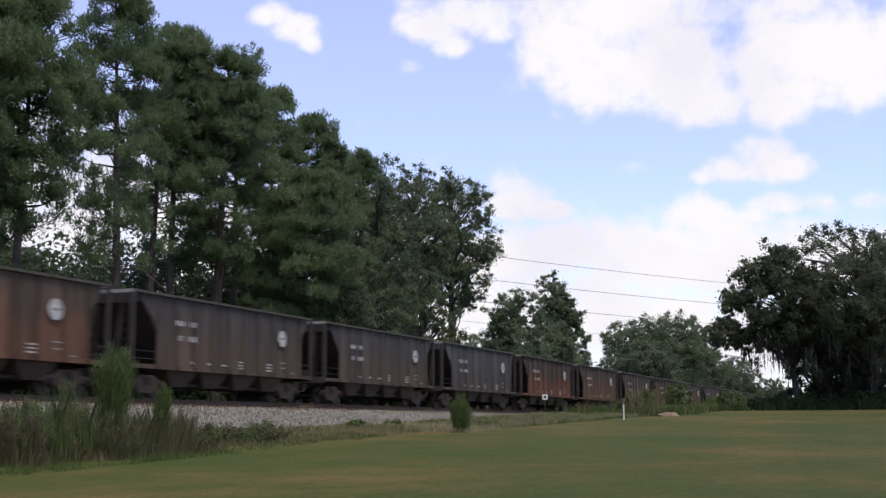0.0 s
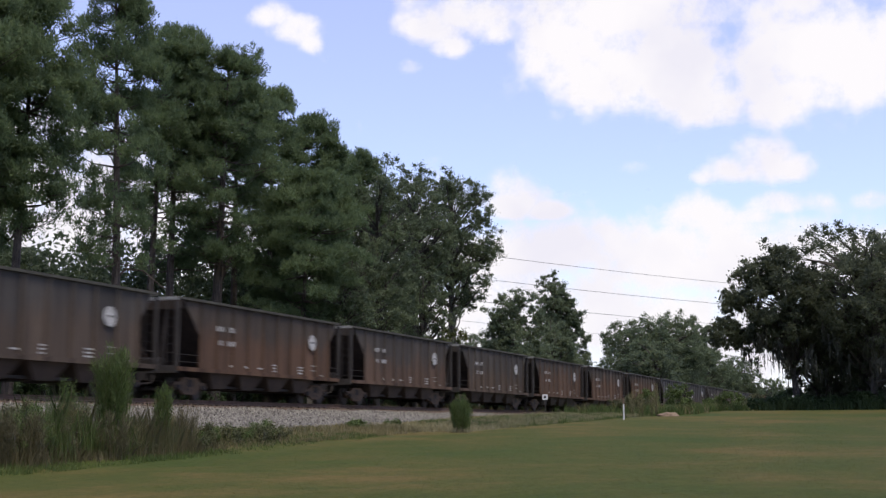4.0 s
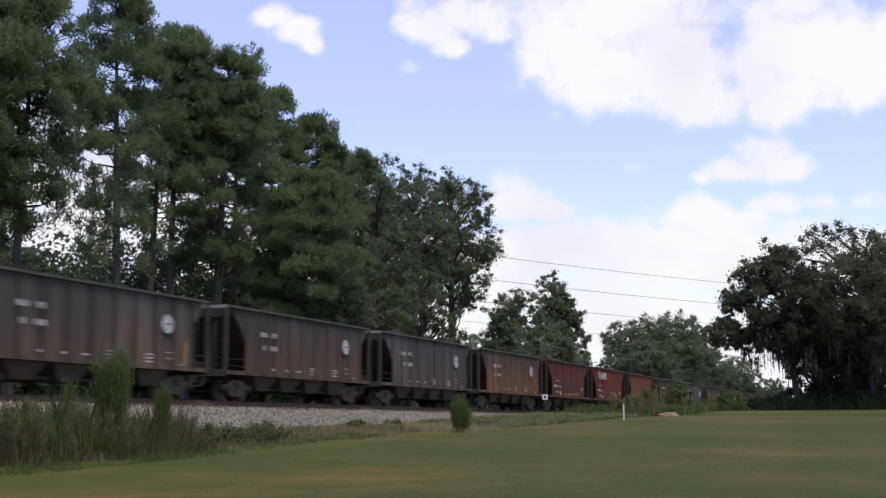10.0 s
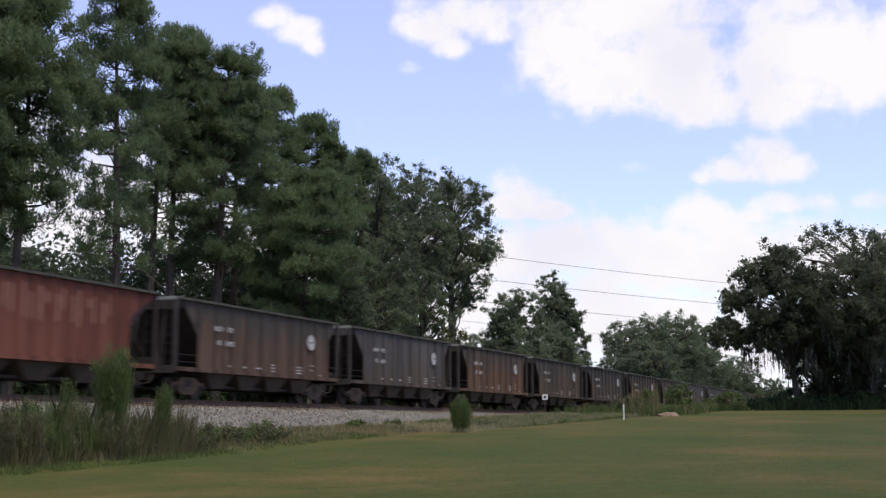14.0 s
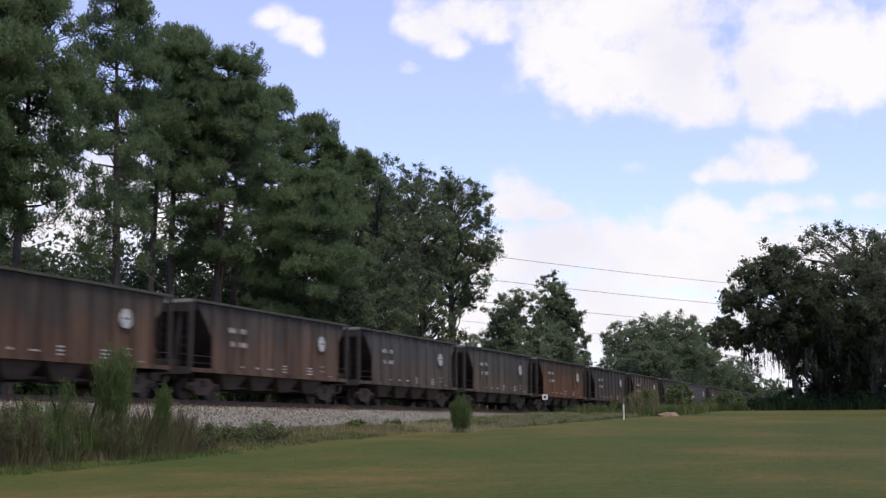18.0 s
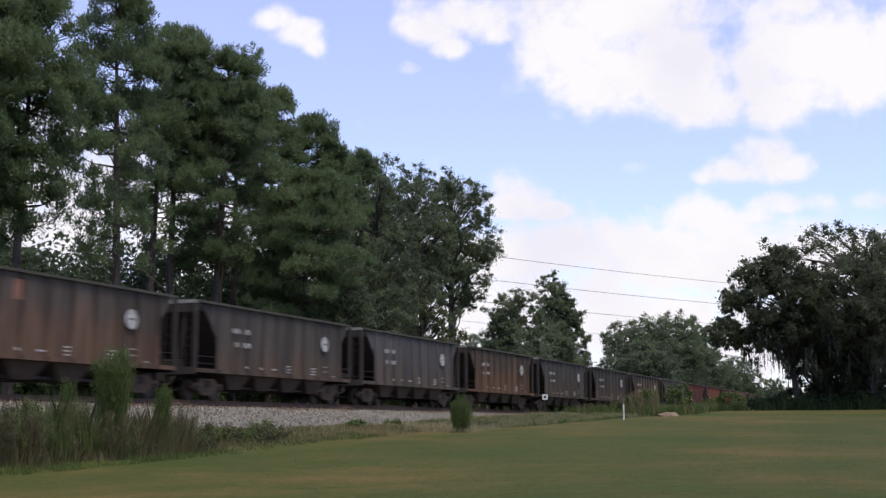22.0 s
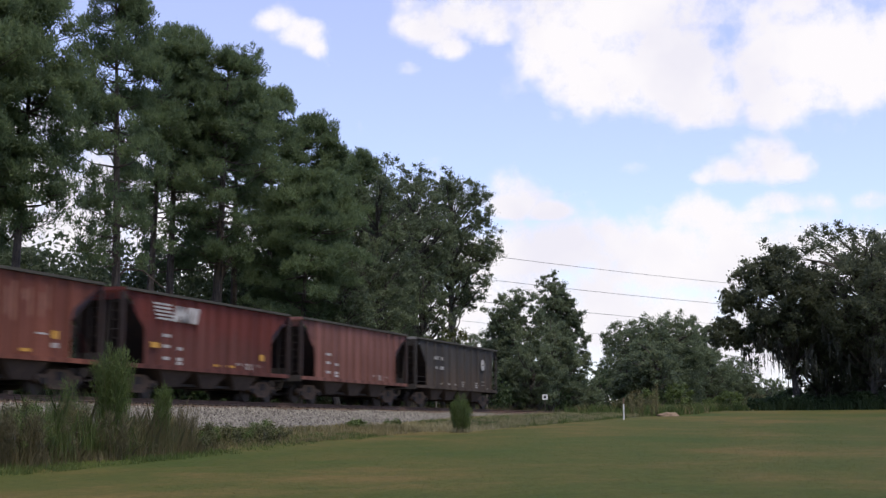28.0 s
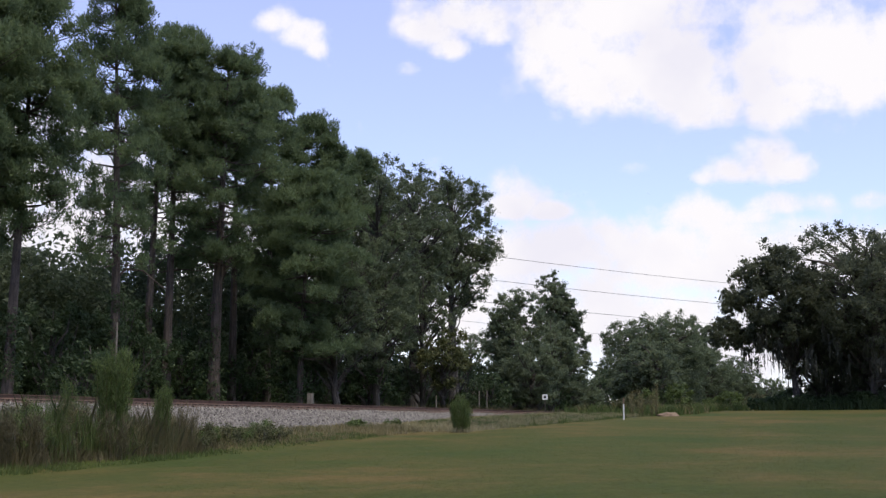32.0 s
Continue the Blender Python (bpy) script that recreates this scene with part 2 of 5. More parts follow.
def slab(outline, x0, x1):
    """A plate in the YZ plane with that outline, between x0 and x1."""
    bm = bmesh.new()
    a = [bm.verts.new((x0, y, z)) for y, z in outline]
    b = [bm.verts.new((x1, y, z)) for y, z in outline]
    bm.faces.new(a[::-1])
    bm.faces.new(b)
    k = len(a)
    for i in range(k):
        bm.faces.new((a[i], a[(i + 1) % k], b[(i + 1) % k], b[i]))
    bmesh.ops.recalc_face_normals(bm, faces=bm.faces)
    return bm


def tube(bm, pts, radii, sides=7):
    """A tapered tube along points."""
    rings = []
    pts = [Vector(p) for p in pts]
    for i, p in enumerate(pts):
        d = (pts[min(i + 1, len(pts) - 1)] - pts[max(i - 1, 0)]).normalized()
        u = d.cross(Vector((0.31, 0.95, 0.07))).normalized()
        w = d.cross(u)
        rings.append([bm.verts.new(p + (u * math.cos(a) + w * math.sin(a)) * radii[i]) for a in (2 * math.pi * k / sides for k in range(sides))])
    for r0, r1 in zip(rings, rings[1:]):
        for k in range(sides):
            bm.faces.new((r0[k], r0[(k + 1) % sides], r1[(k + 1) % sides], r1[k]))
    bm.faces.new(rings[0][::-1])
    bm.faces.new(rings[-1])


def disc(bm, centre, axis, r, half, sides=24):
    c, a = Vector(centre), Vector(axis).normalized()
    tube(bm, [c - a * half, c + a * half], [r, r], sides)


def mesh_arrays(name, verts, faces, mat, smooth=False):
    """A mesh from arrays of corners and of equal-sided faces."""
    me = bpy.data.meshes.new(name)
    verts = np.asarray(verts, np.float32)
    faces = np.asarray(faces, np.int32)
    k = faces.shape[1]
    me.vertices.add(len(verts))
    me.vertices.foreach_set("co", verts.ravel())
    me.loops.add(faces.size)
    me.loops.foreach_set("vertex_index", faces.ravel())
    me.polygons.add(len(faces))
    me.polygons.foreach_set("loop_start", np.arange(0, faces.size, k, dtype=np.int32))
    if smooth:
        me.polygons.foreach_set("use_smooth", np.ones(len(faces), bool))
    me.update(calc_edges=True)
    me.materials.append(mat)
    return me


def unit(a):
    return a / np.maximum(np.linalg.norm(a, axis=-1, keepdims=True), 1e-9)


def leaf_clumps(rng, centres, radii, per, length, width, facing=1.0, up=0.35, hollow=0.5):
    """Leaves scattered in ellipsoids, their blades facing outwards from the clump: corners and faces."""
    centres, radii = np.asarray(centres, float), np.asarray(radii, float)
    n = len(centres) * per
    d = unit(rng.normal(size=(n, 3)))
    rad = np.minimum(1.7, hollow + np.abs(rng.normal(0, 0.55, n)))[:, None]
    c = np.repeat(centres, per, 0) + d * rad * np.repeat(radii, per, 0)
    face = unit(d * facing + rng.normal(size=(n, 3)) * 0.75 + np.array([0, 0, up]))
    axis = unit(np.cross(face, rng.normal(size=(n, 3))))
    side = np.cross(face, axis)
    ln = length * rng.uniform(0.6, 1.3, n)[:, None]
    wd = width * rng.uniform(0.6, 1.3, n)[:, None]
    v = np.stack([c - axis * ln * 0.4 - side * wd * 0.5, c - axis * ln * 0.4 + side * wd * 0.5, c + axis * ln * 0.6], 1)
    return v.reshape(-1, 3), np.arange(n * 3).reshape(-1, 3)


def needle_tris(rng, centres, radii, per, length, width, outward=0.5, up=0.2, hollow=0.5):
    """Needle sprays as slim triangles, scattered in ellipsoids."""
    centres, radii = np.asarray(centres, float), np.asarray(radii, float)
    n = len(centres) * per
    d = unit(rng.normal(size=(n, 3)))
    rad = rng.uniform(hollow ** 3, 1, n)[:, None] ** (1 / 3)
    c = np.repeat(centres, per, 0) + d * rad * np.repeat(radii, per, 0)
    axis = unit(d * outward + rng.normal(size=(n, 3)) * 0.55 + np.array([0, 0, up]))
    side = unit(np.cross(axis, rng.normal(size=(n, 3)))) * width * rng.uniform(0.6, 1.3, n)[:, None] * 0.5
    ln = length * rng.uniform(0.6, 1.3, n)[:, None]
    v = np.stack([c - side, c + side, c + axis * ln], 1)
    return v.reshape(-1, 3), np.arange(n * 3).reshape(-1, 3)


def ground_z(x, y):
    """Height of the land."""
    lawn = 0.027 * np.clip(y, -40, 96)
    lawn = lawn + 0.05 * np.sin(x * 0.13 + 1.0) * np.sin(y * 0.09)
    lawn = lawn + np.where(x > 0, 0.006 * np.clip(x, 0, 60), 0)
    s = np.clip((-17.0 - x) / 4.5, 0, 1)
    s = s * s * (3 - 2 * s)
    toe = np.interp(y, [0, 20, 30, 38, 46, 56, 68, 86, 100], [1.15, 1.2, 1.27, 1.33, 1.46, 1.72, 2.03, 2.25, 2.3])
    back = np.clip((-30.0 - x) / 6, 0, 1)
    toe = toe * (1 - back) + 1.95 * back
    return lawn * (1 - s) + toe * s


# ---- ground ----
def axis_steps(near, far, step, growth):
    a = list(np.arange(near[0], near[1] + 1e-6, step))
    s, v = step, near[1]
    while v < far:
        s *= growth
        v += s
        a.append(v)
    s, v = step, near[0]
    while v > -far:
        s *= growth
        v -= s
        a.insert(0, v)
    return np.array(a)


def build_ground():
    xs = axis_steps((-60, 40), 4000, 0.8, 1.25)
    ys = axis_steps((-10, 130), 4000, 1.0, 1.25)
    X, Y = np.meshgrid(xs, ys)
    Z = ground_z(X, Y)
    v = np.stack([X, Y, Z], -1).reshape(-1, 3)
    w = len(xs)
    i = np.arange((len(ys) - 1) * (w - 1))
    i = i // (w - 1) * w + i % (w - 1)
    f = np.stack([i, i + 1, i + w + 1, i + w], 1)
    ob = new("ground", mesh_arrays("ground", v, f, MAT_LAWN, True))
    tagged(ob, "mown green lawn with brownish dry patches, rising gently", "lawn", kind="structure")


build_ground()

# ---- railway ----
TRACK_X, RAIL_Z = -27.98, 2.53


def build_track():
    prof = [(-6.6, 1.75), (-2.0, 2.2), (-1.3, 2.27), (1.3, 2.27), (1.95, 2.17), (6.9, 1.2), (7.6, 0.7)]
    ys = np.concatenate([np.linspace(-820, 10, 60), np.arange(12, 130, 1.5), np.linspace(131, 900, 60)])
    v, f = [], []
    k = len(prof)
    for y in ys:
        for x, z in prof:
            w = 0.06 * noise.noise(Vector((x * 0.7, y * 0.5, 3))) if abs(x) > 1.5 else 0
            v.append((TRACK_X + x + 2 * w, y, z + w))
    for i in range(len(ys) - 1):
        for j in range(k - 1):
            f.append((i * k + j, i * k + j + 1, (i + 1) * k + j + 1, (i + 1) * k + j))
    bed = new("ballast_bank", mesh_arrays("ballast_bank", v, f, MAT_BALLAST))
    tagged(bed, "pale grey crushed-stone ballast bank under the railway", "ballast", kind="structure")
    # loose stones on the near slope
    rng = np.random.default_rng(5)
    n = 80000
    y = 24 + 84 * rng.uniform(0, 1, n) ** 1.15
    x = rng.uniform(1.25, 7.2, n)
    z = np.interp(x, [q[0] for q in prof], [q[1] for q in prof])
    c = np.stack([TRACK_X + x, y, z + rng.uniform(-0.01, 0.04, n)], 1)
    s = rng.uniform(0.03, 0.065, n)[:, None, None] * rng.uniform(0.7, 1.3, (n, 5, 1))
    shape = np.array([(1, 0, -0.3), (0.1, 1, -0.3), (-1, 0.1, -0.3), (0, -1, -0.3), (0.15, 0.1, 0.8)])
    a = rng.uniform(0, 6.28, n)
    tilt = rng.normal(0, 0.35, (n, 2))
    ca, sa_ = np.cos(a), np.sin(a)
    px = shape[None, :, 0] * ca[:, None] - shape[None, :, 1] * sa_[:, None]
    py = shape[None, :, 0] * sa_[:, None] + shape[None, :, 1] * ca[:, None]
    pz = shape[None, :, 2] + tilt[:, :1] * px + tilt[:, 1:] * py
    vv = c[:, None, :] + np.stack([px, py, pz], -1) * s
    tri = np.array([(0, 1, 4), (1, 2, 4), (2, 3, 4), (3, 0, 4)])
    ff = (np.arange(n)[:, None, None] * 5 + tri[None]).reshape(-1, 3)
    stained = x < 1.75 + 0.25 * np.sin(y * 0.8) * np.sin(y * 0.31)
    for pick, mat, label in ((~stained, MAT_STONE, "loose grey and white crushed stones on the bank"), (stained, MAT_STONE_RUST, "rust-stained crushed stones beside the rails")):
        st = new("ballast_stones", mesh_arrays("ballast_stones", vv[pick].reshape(-1, 3), ff[:int(pick.sum()) * 4], mat))
        tagged(st, label, "gravel", kind="stuff")

    track = tagged(new("railway_track"), "rusty steel rails on dark wooden ties", "railway track", kind="structure")
    track.location = (TRACK_X, 0, RAIL_Z)
    for sx in (-0.753, 0.753):
        bm = bmesh.new()
        outline = [(-0.07, -0.17), (0.07, -0.17), (0.07, -0.155), (0.012, -0.13), (0.012, -0.045), (0.037, -0.035), (0.037, -0.003), (-0.037, -0.003), (-0.037, -0.035), (-0.012, -0.045), (-0.012, -0.13), (-0.07, -0.155)]
        a = [bm.verts.new((sx + p, -815, q)) for p, q in outline]
        b = [bm.verts.new((sx + p, 890, q)) for p, q in outline]
        for i in range(12):
            bm.faces.new((a[i], a[(i + 1) % 12], b[(i + 1) % 12], b[i]))
        part("rail", bm, MAT_RAIL, track)
    me = None
    bmrest = bmesh.new()
    for i in range(int((890 + 815) / 0.53)):
        y = -814 + i * 0.53
        if 26 < y < 130:
            if me is None:
                bm = boxes((-1.3, 1.3, -0.11, 0.11, -0.34, -0.172))
                bmesh.ops.bevel(bm, geom=bm.edges, offset=0.012, segments=1)
                ob = part("tie", bm, MAT_TIE, track)
                me = ob.data
            else:
                ob = part_mesh("tie", me, track)
            ob.location = (random.uniform(-0.05, 0.05), y, 0)
            ob.rotation_euler.z = random.uniform(-0.01, 0.01)
        else:
            box(bmrest, -1.3, 1.3, y - 0.11, y + 0.11, -0.34, -0.172)
    tagged(part("distant_ties", bmrest, MAT_TIE, track), kind="stuff")


build_track()


# ---- train ----
def build_truck(parent, y):
    tr = new("truck")
    tr.parent = parent
    tr.location = (0, y, 0)
    for sx in (-1.02, 1.02):
        o = [(-1.2, 0.5), (-1.12, 0.66), (-0.75, 0.68), (-0.5, 0.86), (0.5, 0.86), (0.75, 0.68), (1.12, 0.66), (1.2, 0.5), (1.05, 0.38), (0.7, 0.42), (0.42, 0.2), (-0.42, 0.2), (-0.7, 0.42), (-1.05, 0.38)]
        part("side_frame", slab(o, sx - 0.07, sx + 0.07), MAT_TRUCK, tr)
        for k, yy in enumerate((-0.89, 0.89)):
            bm = bmesh.new()
            disc(bm, (sx * 0.735, yy, 0.42), (1, 0, 0), 0.42, 0.06, 28)
            disc(bm, (sx * 0.735 - math.copysign(0.08, sx), yy, 0.42), (1, 0, 0), 0.445, 0.02, 28)
            part("wheel", bm, MAT_WHEEL, tr)
            bm = bmesh.new()
            disc(bm, (sx + math.copysign(0.1, sx), yy, 0.46), (1, 0, 0), 0.11, 0.05, 14)
            part("bearing_cap", bm, MAT_UNDER, tr)
        bm = bmesh.new()
        for yy in (-0.2, 0.0, 0.2):
            disc(bm, (sx, yy, 0.42), (0, 0, 1), 0.075, 0.16, 10)
        part("spring_pack", bm, MAT_UNDER, tr)
    part("bolster", boxes((-1.1, 1.1, -0.2, 0.2, 0.5, 0.78)), MAT_UNDER, tr)
    for yy in (-0.89, 0.89):
        bm = bmesh.new()
        disc(bm, (0, yy, 0.42), (1, 0, 0), 0.08, 0.95, 10)
        part("axle", bm, MAT_WHEEL, tr)


def bar_mark(car, y, z, w, h, mat, x):
    part("lettering", boxes((x, x + 0.006, y - w / 2, y + w / 2, z - h / 2, z + h / 2)), mat, car)


def build_hopper(kind, paint, label, half, low0, low1, top_in, cut_z, n_posts, length, marks):
    """A steel coal hopper wagon; its origin lies between the rails, at their top."""
    car = tagged(new("hopper_wagon"), label, "hopper wagon", "coal train")
    SILL, TOP, HW = 1.17, 3.91, 1.50
    if kind == "red":
        TOP = 3.93
    for s in (-1, 1):
        x0, x1 = (HW - 0.03, HW) if s > 0 else (-HW, -HW + 0.03)
        mid = 0.5 * (cut_z + TOP - 0.25)
        bow = 0.18 if kind == "red" else 0.62
        o = [(low0, SILL), (low1, SILL), (low1, cut_z), (low1 + (top_in - low1) * bow, mid), (top_in, TOP - 0.2), (top_in, TOP - 0.02), (-top_in, TOP - 0.02), (-top_in, TOP - 0.2), (low0 - (top_in + low0) * bow, mid), (low0, cut_z)]
        part("side_sheet", slab(o, x0, x1), paint, car)
        # posts
        me = None
        span = low1 - low0
        for i in range(n_posts):
            y = low0 + span * i / (n_posts - 1)
            if me is None:
                bm = boxes((0, 0.085, -0.055, 0.055, SILL + 0.02, TOP - 0.13))
                for v in bm.verts:
                    if v.co.x > 0.04:
                        v.co.y *= 0.6
                me = part("side_post", bm, paint, car)
            else:
                me = part_mesh("side_post", me.data, car)
            me.location = (s * HW, y, 0)
            if s < 0:
                me.rotation_euler.z = math.pi
        part("side_sill", boxes((s * HW - 0.06, s * HW + 0.075, -half, half, SILL - 0.1, SILL + 0.06)), paint, car)
        part("top_chord", boxes((s * HW - 0.05, s * HW + 0.1, -top_in - 0.45 if kind == "grey" else -half, top_in + 0.45 if kind == "grey" else half, TOP - 0.1, TOP)), MAT_CHORD, car)
    for e in (-1, 1):
        yi = low0 if e < 0 else low1
        # sloping end sheet, falls towards the middle
        bm = bmesh.new()
        yt = e * top_in
        yb = yi - e * 1.3
        q = [(-HW + 0.04, yt, TOP - 0.25), (HW - 0.04, yt, TOP - 0.25), (HW - 0.04, yb, SILL), (-HW + 0.04, yb, SILL)]
        a = [bm.verts.new(p) for p in q]
        b = [bm.verts.new((p[0], p[1] - e * 0.03, p[2] - 0.03)) for p in q]
        bm.faces.new(a), bm.faces.new(b[::-1])
        for i in range(4):
            bm.faces.new((a[i], a[(i + 1) % 4], b[(i + 1) % 4], b[i]))
        bmesh.ops.recalc_face_normals(bm, faces=bm.faces)
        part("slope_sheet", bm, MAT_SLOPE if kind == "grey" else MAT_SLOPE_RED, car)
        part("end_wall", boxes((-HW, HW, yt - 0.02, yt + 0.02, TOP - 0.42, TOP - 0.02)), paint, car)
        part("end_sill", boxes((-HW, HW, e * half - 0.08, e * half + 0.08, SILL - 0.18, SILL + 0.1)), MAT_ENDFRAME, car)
        part("end_beam", boxes((-HW - 0.03, HW + 0.03, e * half - 0.06, e * half + 0.06, TOP - 0.12, TOP + 0.006)), MAT_EDGE if kind == "grey" else paint, car, "pale top edge" if kind == "grey" else "")
        for s in (-1, 1):
            xs = s * (HW - 0.02)
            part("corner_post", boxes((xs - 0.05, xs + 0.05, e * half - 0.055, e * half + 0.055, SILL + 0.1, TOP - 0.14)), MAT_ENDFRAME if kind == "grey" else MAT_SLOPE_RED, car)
            bm = bmesh.new()
            for i in range(6):
                if i < 2 and kind == "grey":
                    box(bm, xs - 0.012, xs + 0.012, min(e * half, yi), max(e * half, yi), SILL + 0.25 + i * 0.28, SILL + 0.27 + i * 0.28)
            for i in range(7):
                box(bm, xs - s * 0.5, xs - s * 0.1, e * (half + 0.03), e * (half + 0.055), SILL + 0.25 + i * 0.33, SILL + 0.275 + i * 0.33) if s > 0 else box(bm, xs + 0.1, xs + 0.5, e * (half + 0.03), e * (half + 0.055), SILL + 0.25 + i * 0.33, SILL + 0.275 + i * 0.33)
            for xx in (0.1, 0.5):
                box(bm, xs - s * xx - 0.02, xs - s * xx + 0.02, e * half, e * (half + 0.05), SILL + 0.1, TOP - 0.2) if e > 0 else box(bm, xs - s * xx - 0.02, xs - s * xx + 0.02, -half - 0.05, -half, SILL + 0.1, TOP - 0.2)
            part("ladder", bm, MAT_UNDER, car)
            # inner stanchion and brace on the end platform
            bm = bmesh.new()
            tube(bm, [(s * 0.62, e * (half - 0.1), SILL + 0.1), (s * 0.62, e * (top_in - 0.1), TOP - 0.4)], [0.045, 0.045], 6)
            part("end_stanchion", bm, MAT_UNDER, car)
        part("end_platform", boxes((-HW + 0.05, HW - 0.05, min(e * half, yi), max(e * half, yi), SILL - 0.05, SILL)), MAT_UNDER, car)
        part("coupler", boxes((-0.16, 0.16, min(e * half, e * length / 2), max(e * half, e * length / 2) - 0.01, 0.72, 1.02), (-0.22, 0.22, e * length / 2 - 0.2, e * length / 2 + 0.2 - 0.21 * (e > 0), 0.68, 1.06)), MAT_UNDER, car)
        bm = bmesh.new()
        tube(bm, [(0.5, e * half, 0.95), (0.55, e * (half + 0.3), 0.62), (0.5, e * length / 2, 0.55)], [0.03, 0.03, 0.03], 6)
        part("air_hose", bm, MAT_UNDER, car)
    bm = bmesh.new()
    disc(bm, (-0.7, -half - 0.12, 2.35), (0, 1, 0), 0.28, 0.02, 16)
    part("brake_wheel", bm, MAT_UNDER, car)
    part("reservoir", boxes((-0.5, 0.3, -half + 0.35, -half + 1.0, SILL, SILL + 0.45)), MAT_UNDER, car)
    part("centre_sill", boxes((-0.22, 0.22, -half, half, 0.72, 1.1)), MAT_UNDER, car)
    # discharge bays
    bays = 4 if kind == "grey" else 3
    y0, y1 = -half + 2.3, half - 2.3
    w = (y1 - y0) / bays
    for i in range(bays):
        c = y0 + w * (i + 0.5)
        bm = bmesh.new()
        up = [(-HW + 0.06, c - w / 2 + 0.04, SILL), (HW - 0.06, c - w / 2 + 0.04, SILL), (HW - 0.06, c + w / 2 - 0.04, SILL), (-HW + 0.06, c + w / 2 - 0.04, SILL)]
        dn = [(-HW + 0.3, c - 0.48, 0.46), (HW - 0.3, c - 0.48, 0.46), (HW - 0.3, c + 0.48, 0.46), (-HW + 0.3, c + 0.48, 0.46)]
        a = [bm.verts.new(p) for p in up]
        b = [bm.verts.new(p) for p in dn]
        bm.faces.new(b[::-1])
        for k in range(4):
            bm.faces.new((a[k], b[k], b[(k + 1) % 4], a[(k + 1) % 4]))
        bmesh.ops.recalc_face_normals(bm, faces=bm.faces)
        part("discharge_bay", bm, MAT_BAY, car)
    part("brake_rod", boxes((0.91, 0.99, y0 - 0.4, y1 + 0.4, 0.5, 0.6)), MAT_UNDER, car)
    for y in (-half + 1.55, half - 1.55):
        build_truck(car, y)
    # markings on the side
    x = HW + 0.004
    if marks == "grey":
        bm = bmesh.new()
        disc(bm, (HW + 0.093, 4.0, 2.78), (1, 0, 0), 0.36, 0.004, 28)
        em = part("round_emblem", bm, MAT_WHITE, car, "white round painted emblem")
        for dy in (-0.14, 0.0, 0.14):
            part("emblem_bar", boxes((HW + 0.098, HW + 0.102, 3.96 + dy, 4.04 + dy, 2.74, 2.83)), MAT_MARKDARK, em)
        for z, words in ((2.86, ((-4.25, 4), (-3.3, 3))), (2.3, ((-4.05, 2), (-3.4, 4)))):
            for y, letters in words:
                for k in range(letters):
                    bar_mark(car, y + 0.16 * k, z, 0.085, 0.2, MAT_WHITE, HW + 0.088)
        for y, wd in ((-2.9, 0.3), (-1.7, 0.34), (-0.6, 0.5)):
            bar_mark(car, y, 1.4, wd, 0.09 if y < -1 else 0.06, MAT_WHITE, x)
        for y in (0.7, 3.05):
            for k in range(3):
                bar_mark(car, y, 1.33 + k * 0.13, 0.55 if y > 1 else 0.42, 0.06, MAT_WHITE, x)
        for k in range(2):
            bar_mark(car, 4.25, 1.5 + k * 0.22, 0.45, 0.05, MAT_EDGE, x)
        bar_mark(car, 5.1, 1.3, 0.3, 0.06, MAT_EDGE, x)
    else:
        if "logo" in marks:
            for k in range(5):
                bar_mark(car, -3.85 + 0.06 * k, 3.5 - k * 0.135, 1.15, 0.075, MAT_WHITE, HW + 0.088)
            for yy, lean in ((-2.85, 0.14), (-2.45, -0.16), (-2.08, 0.14), (-1.6, 0.1)):
                bm = slab([(yy - 0.2 - lean, 2.9), (yy + 0.2 - lean, 2.9), (yy + 0.2 + lean, 3.52), (yy - 0.2 + lean, 3.52)], HW + 0.088, HW + 0.094)
                part("lettering", bm, MAT_WHITE, car)
        for y, z, wd in () if marks == "bare" else ((-3.4, 2.35, 0.5), (-3.4, 1.95, 0.45), (-2.45, 1.9, 0.4), (-3.4, 1.5, 0.4), (-2.45, 1.5, 0.45), (-2.45, 1.35, 0.45), (1.9, 1.5, 0.4), (2.7, 1.5, 0.5), (2.7, 1.36, 0.5), (3.55, 1.5, 0.3)):
            bar_mark(car, y, z, wd, 0.12, MAT_WHITE, x)
        if "yellow" in marks:
            bar_mark(car, -4.25, 1.95, 0.5, 0.2, MAT_YELLOW, HW + 0.088)
            bar_mark(car, 3.6, 1.85, 0.34, 0.26, MAT_YELLOW, HW + 0.088)
            for y in ((-0.9, 0.0, 0.9, 1.7) if "logo" not in marks else (0.2, 1.2)):
                bar_mark(car, y, 1.38, 0.5, 0.1, MAT_YELLOW, x)
    return car


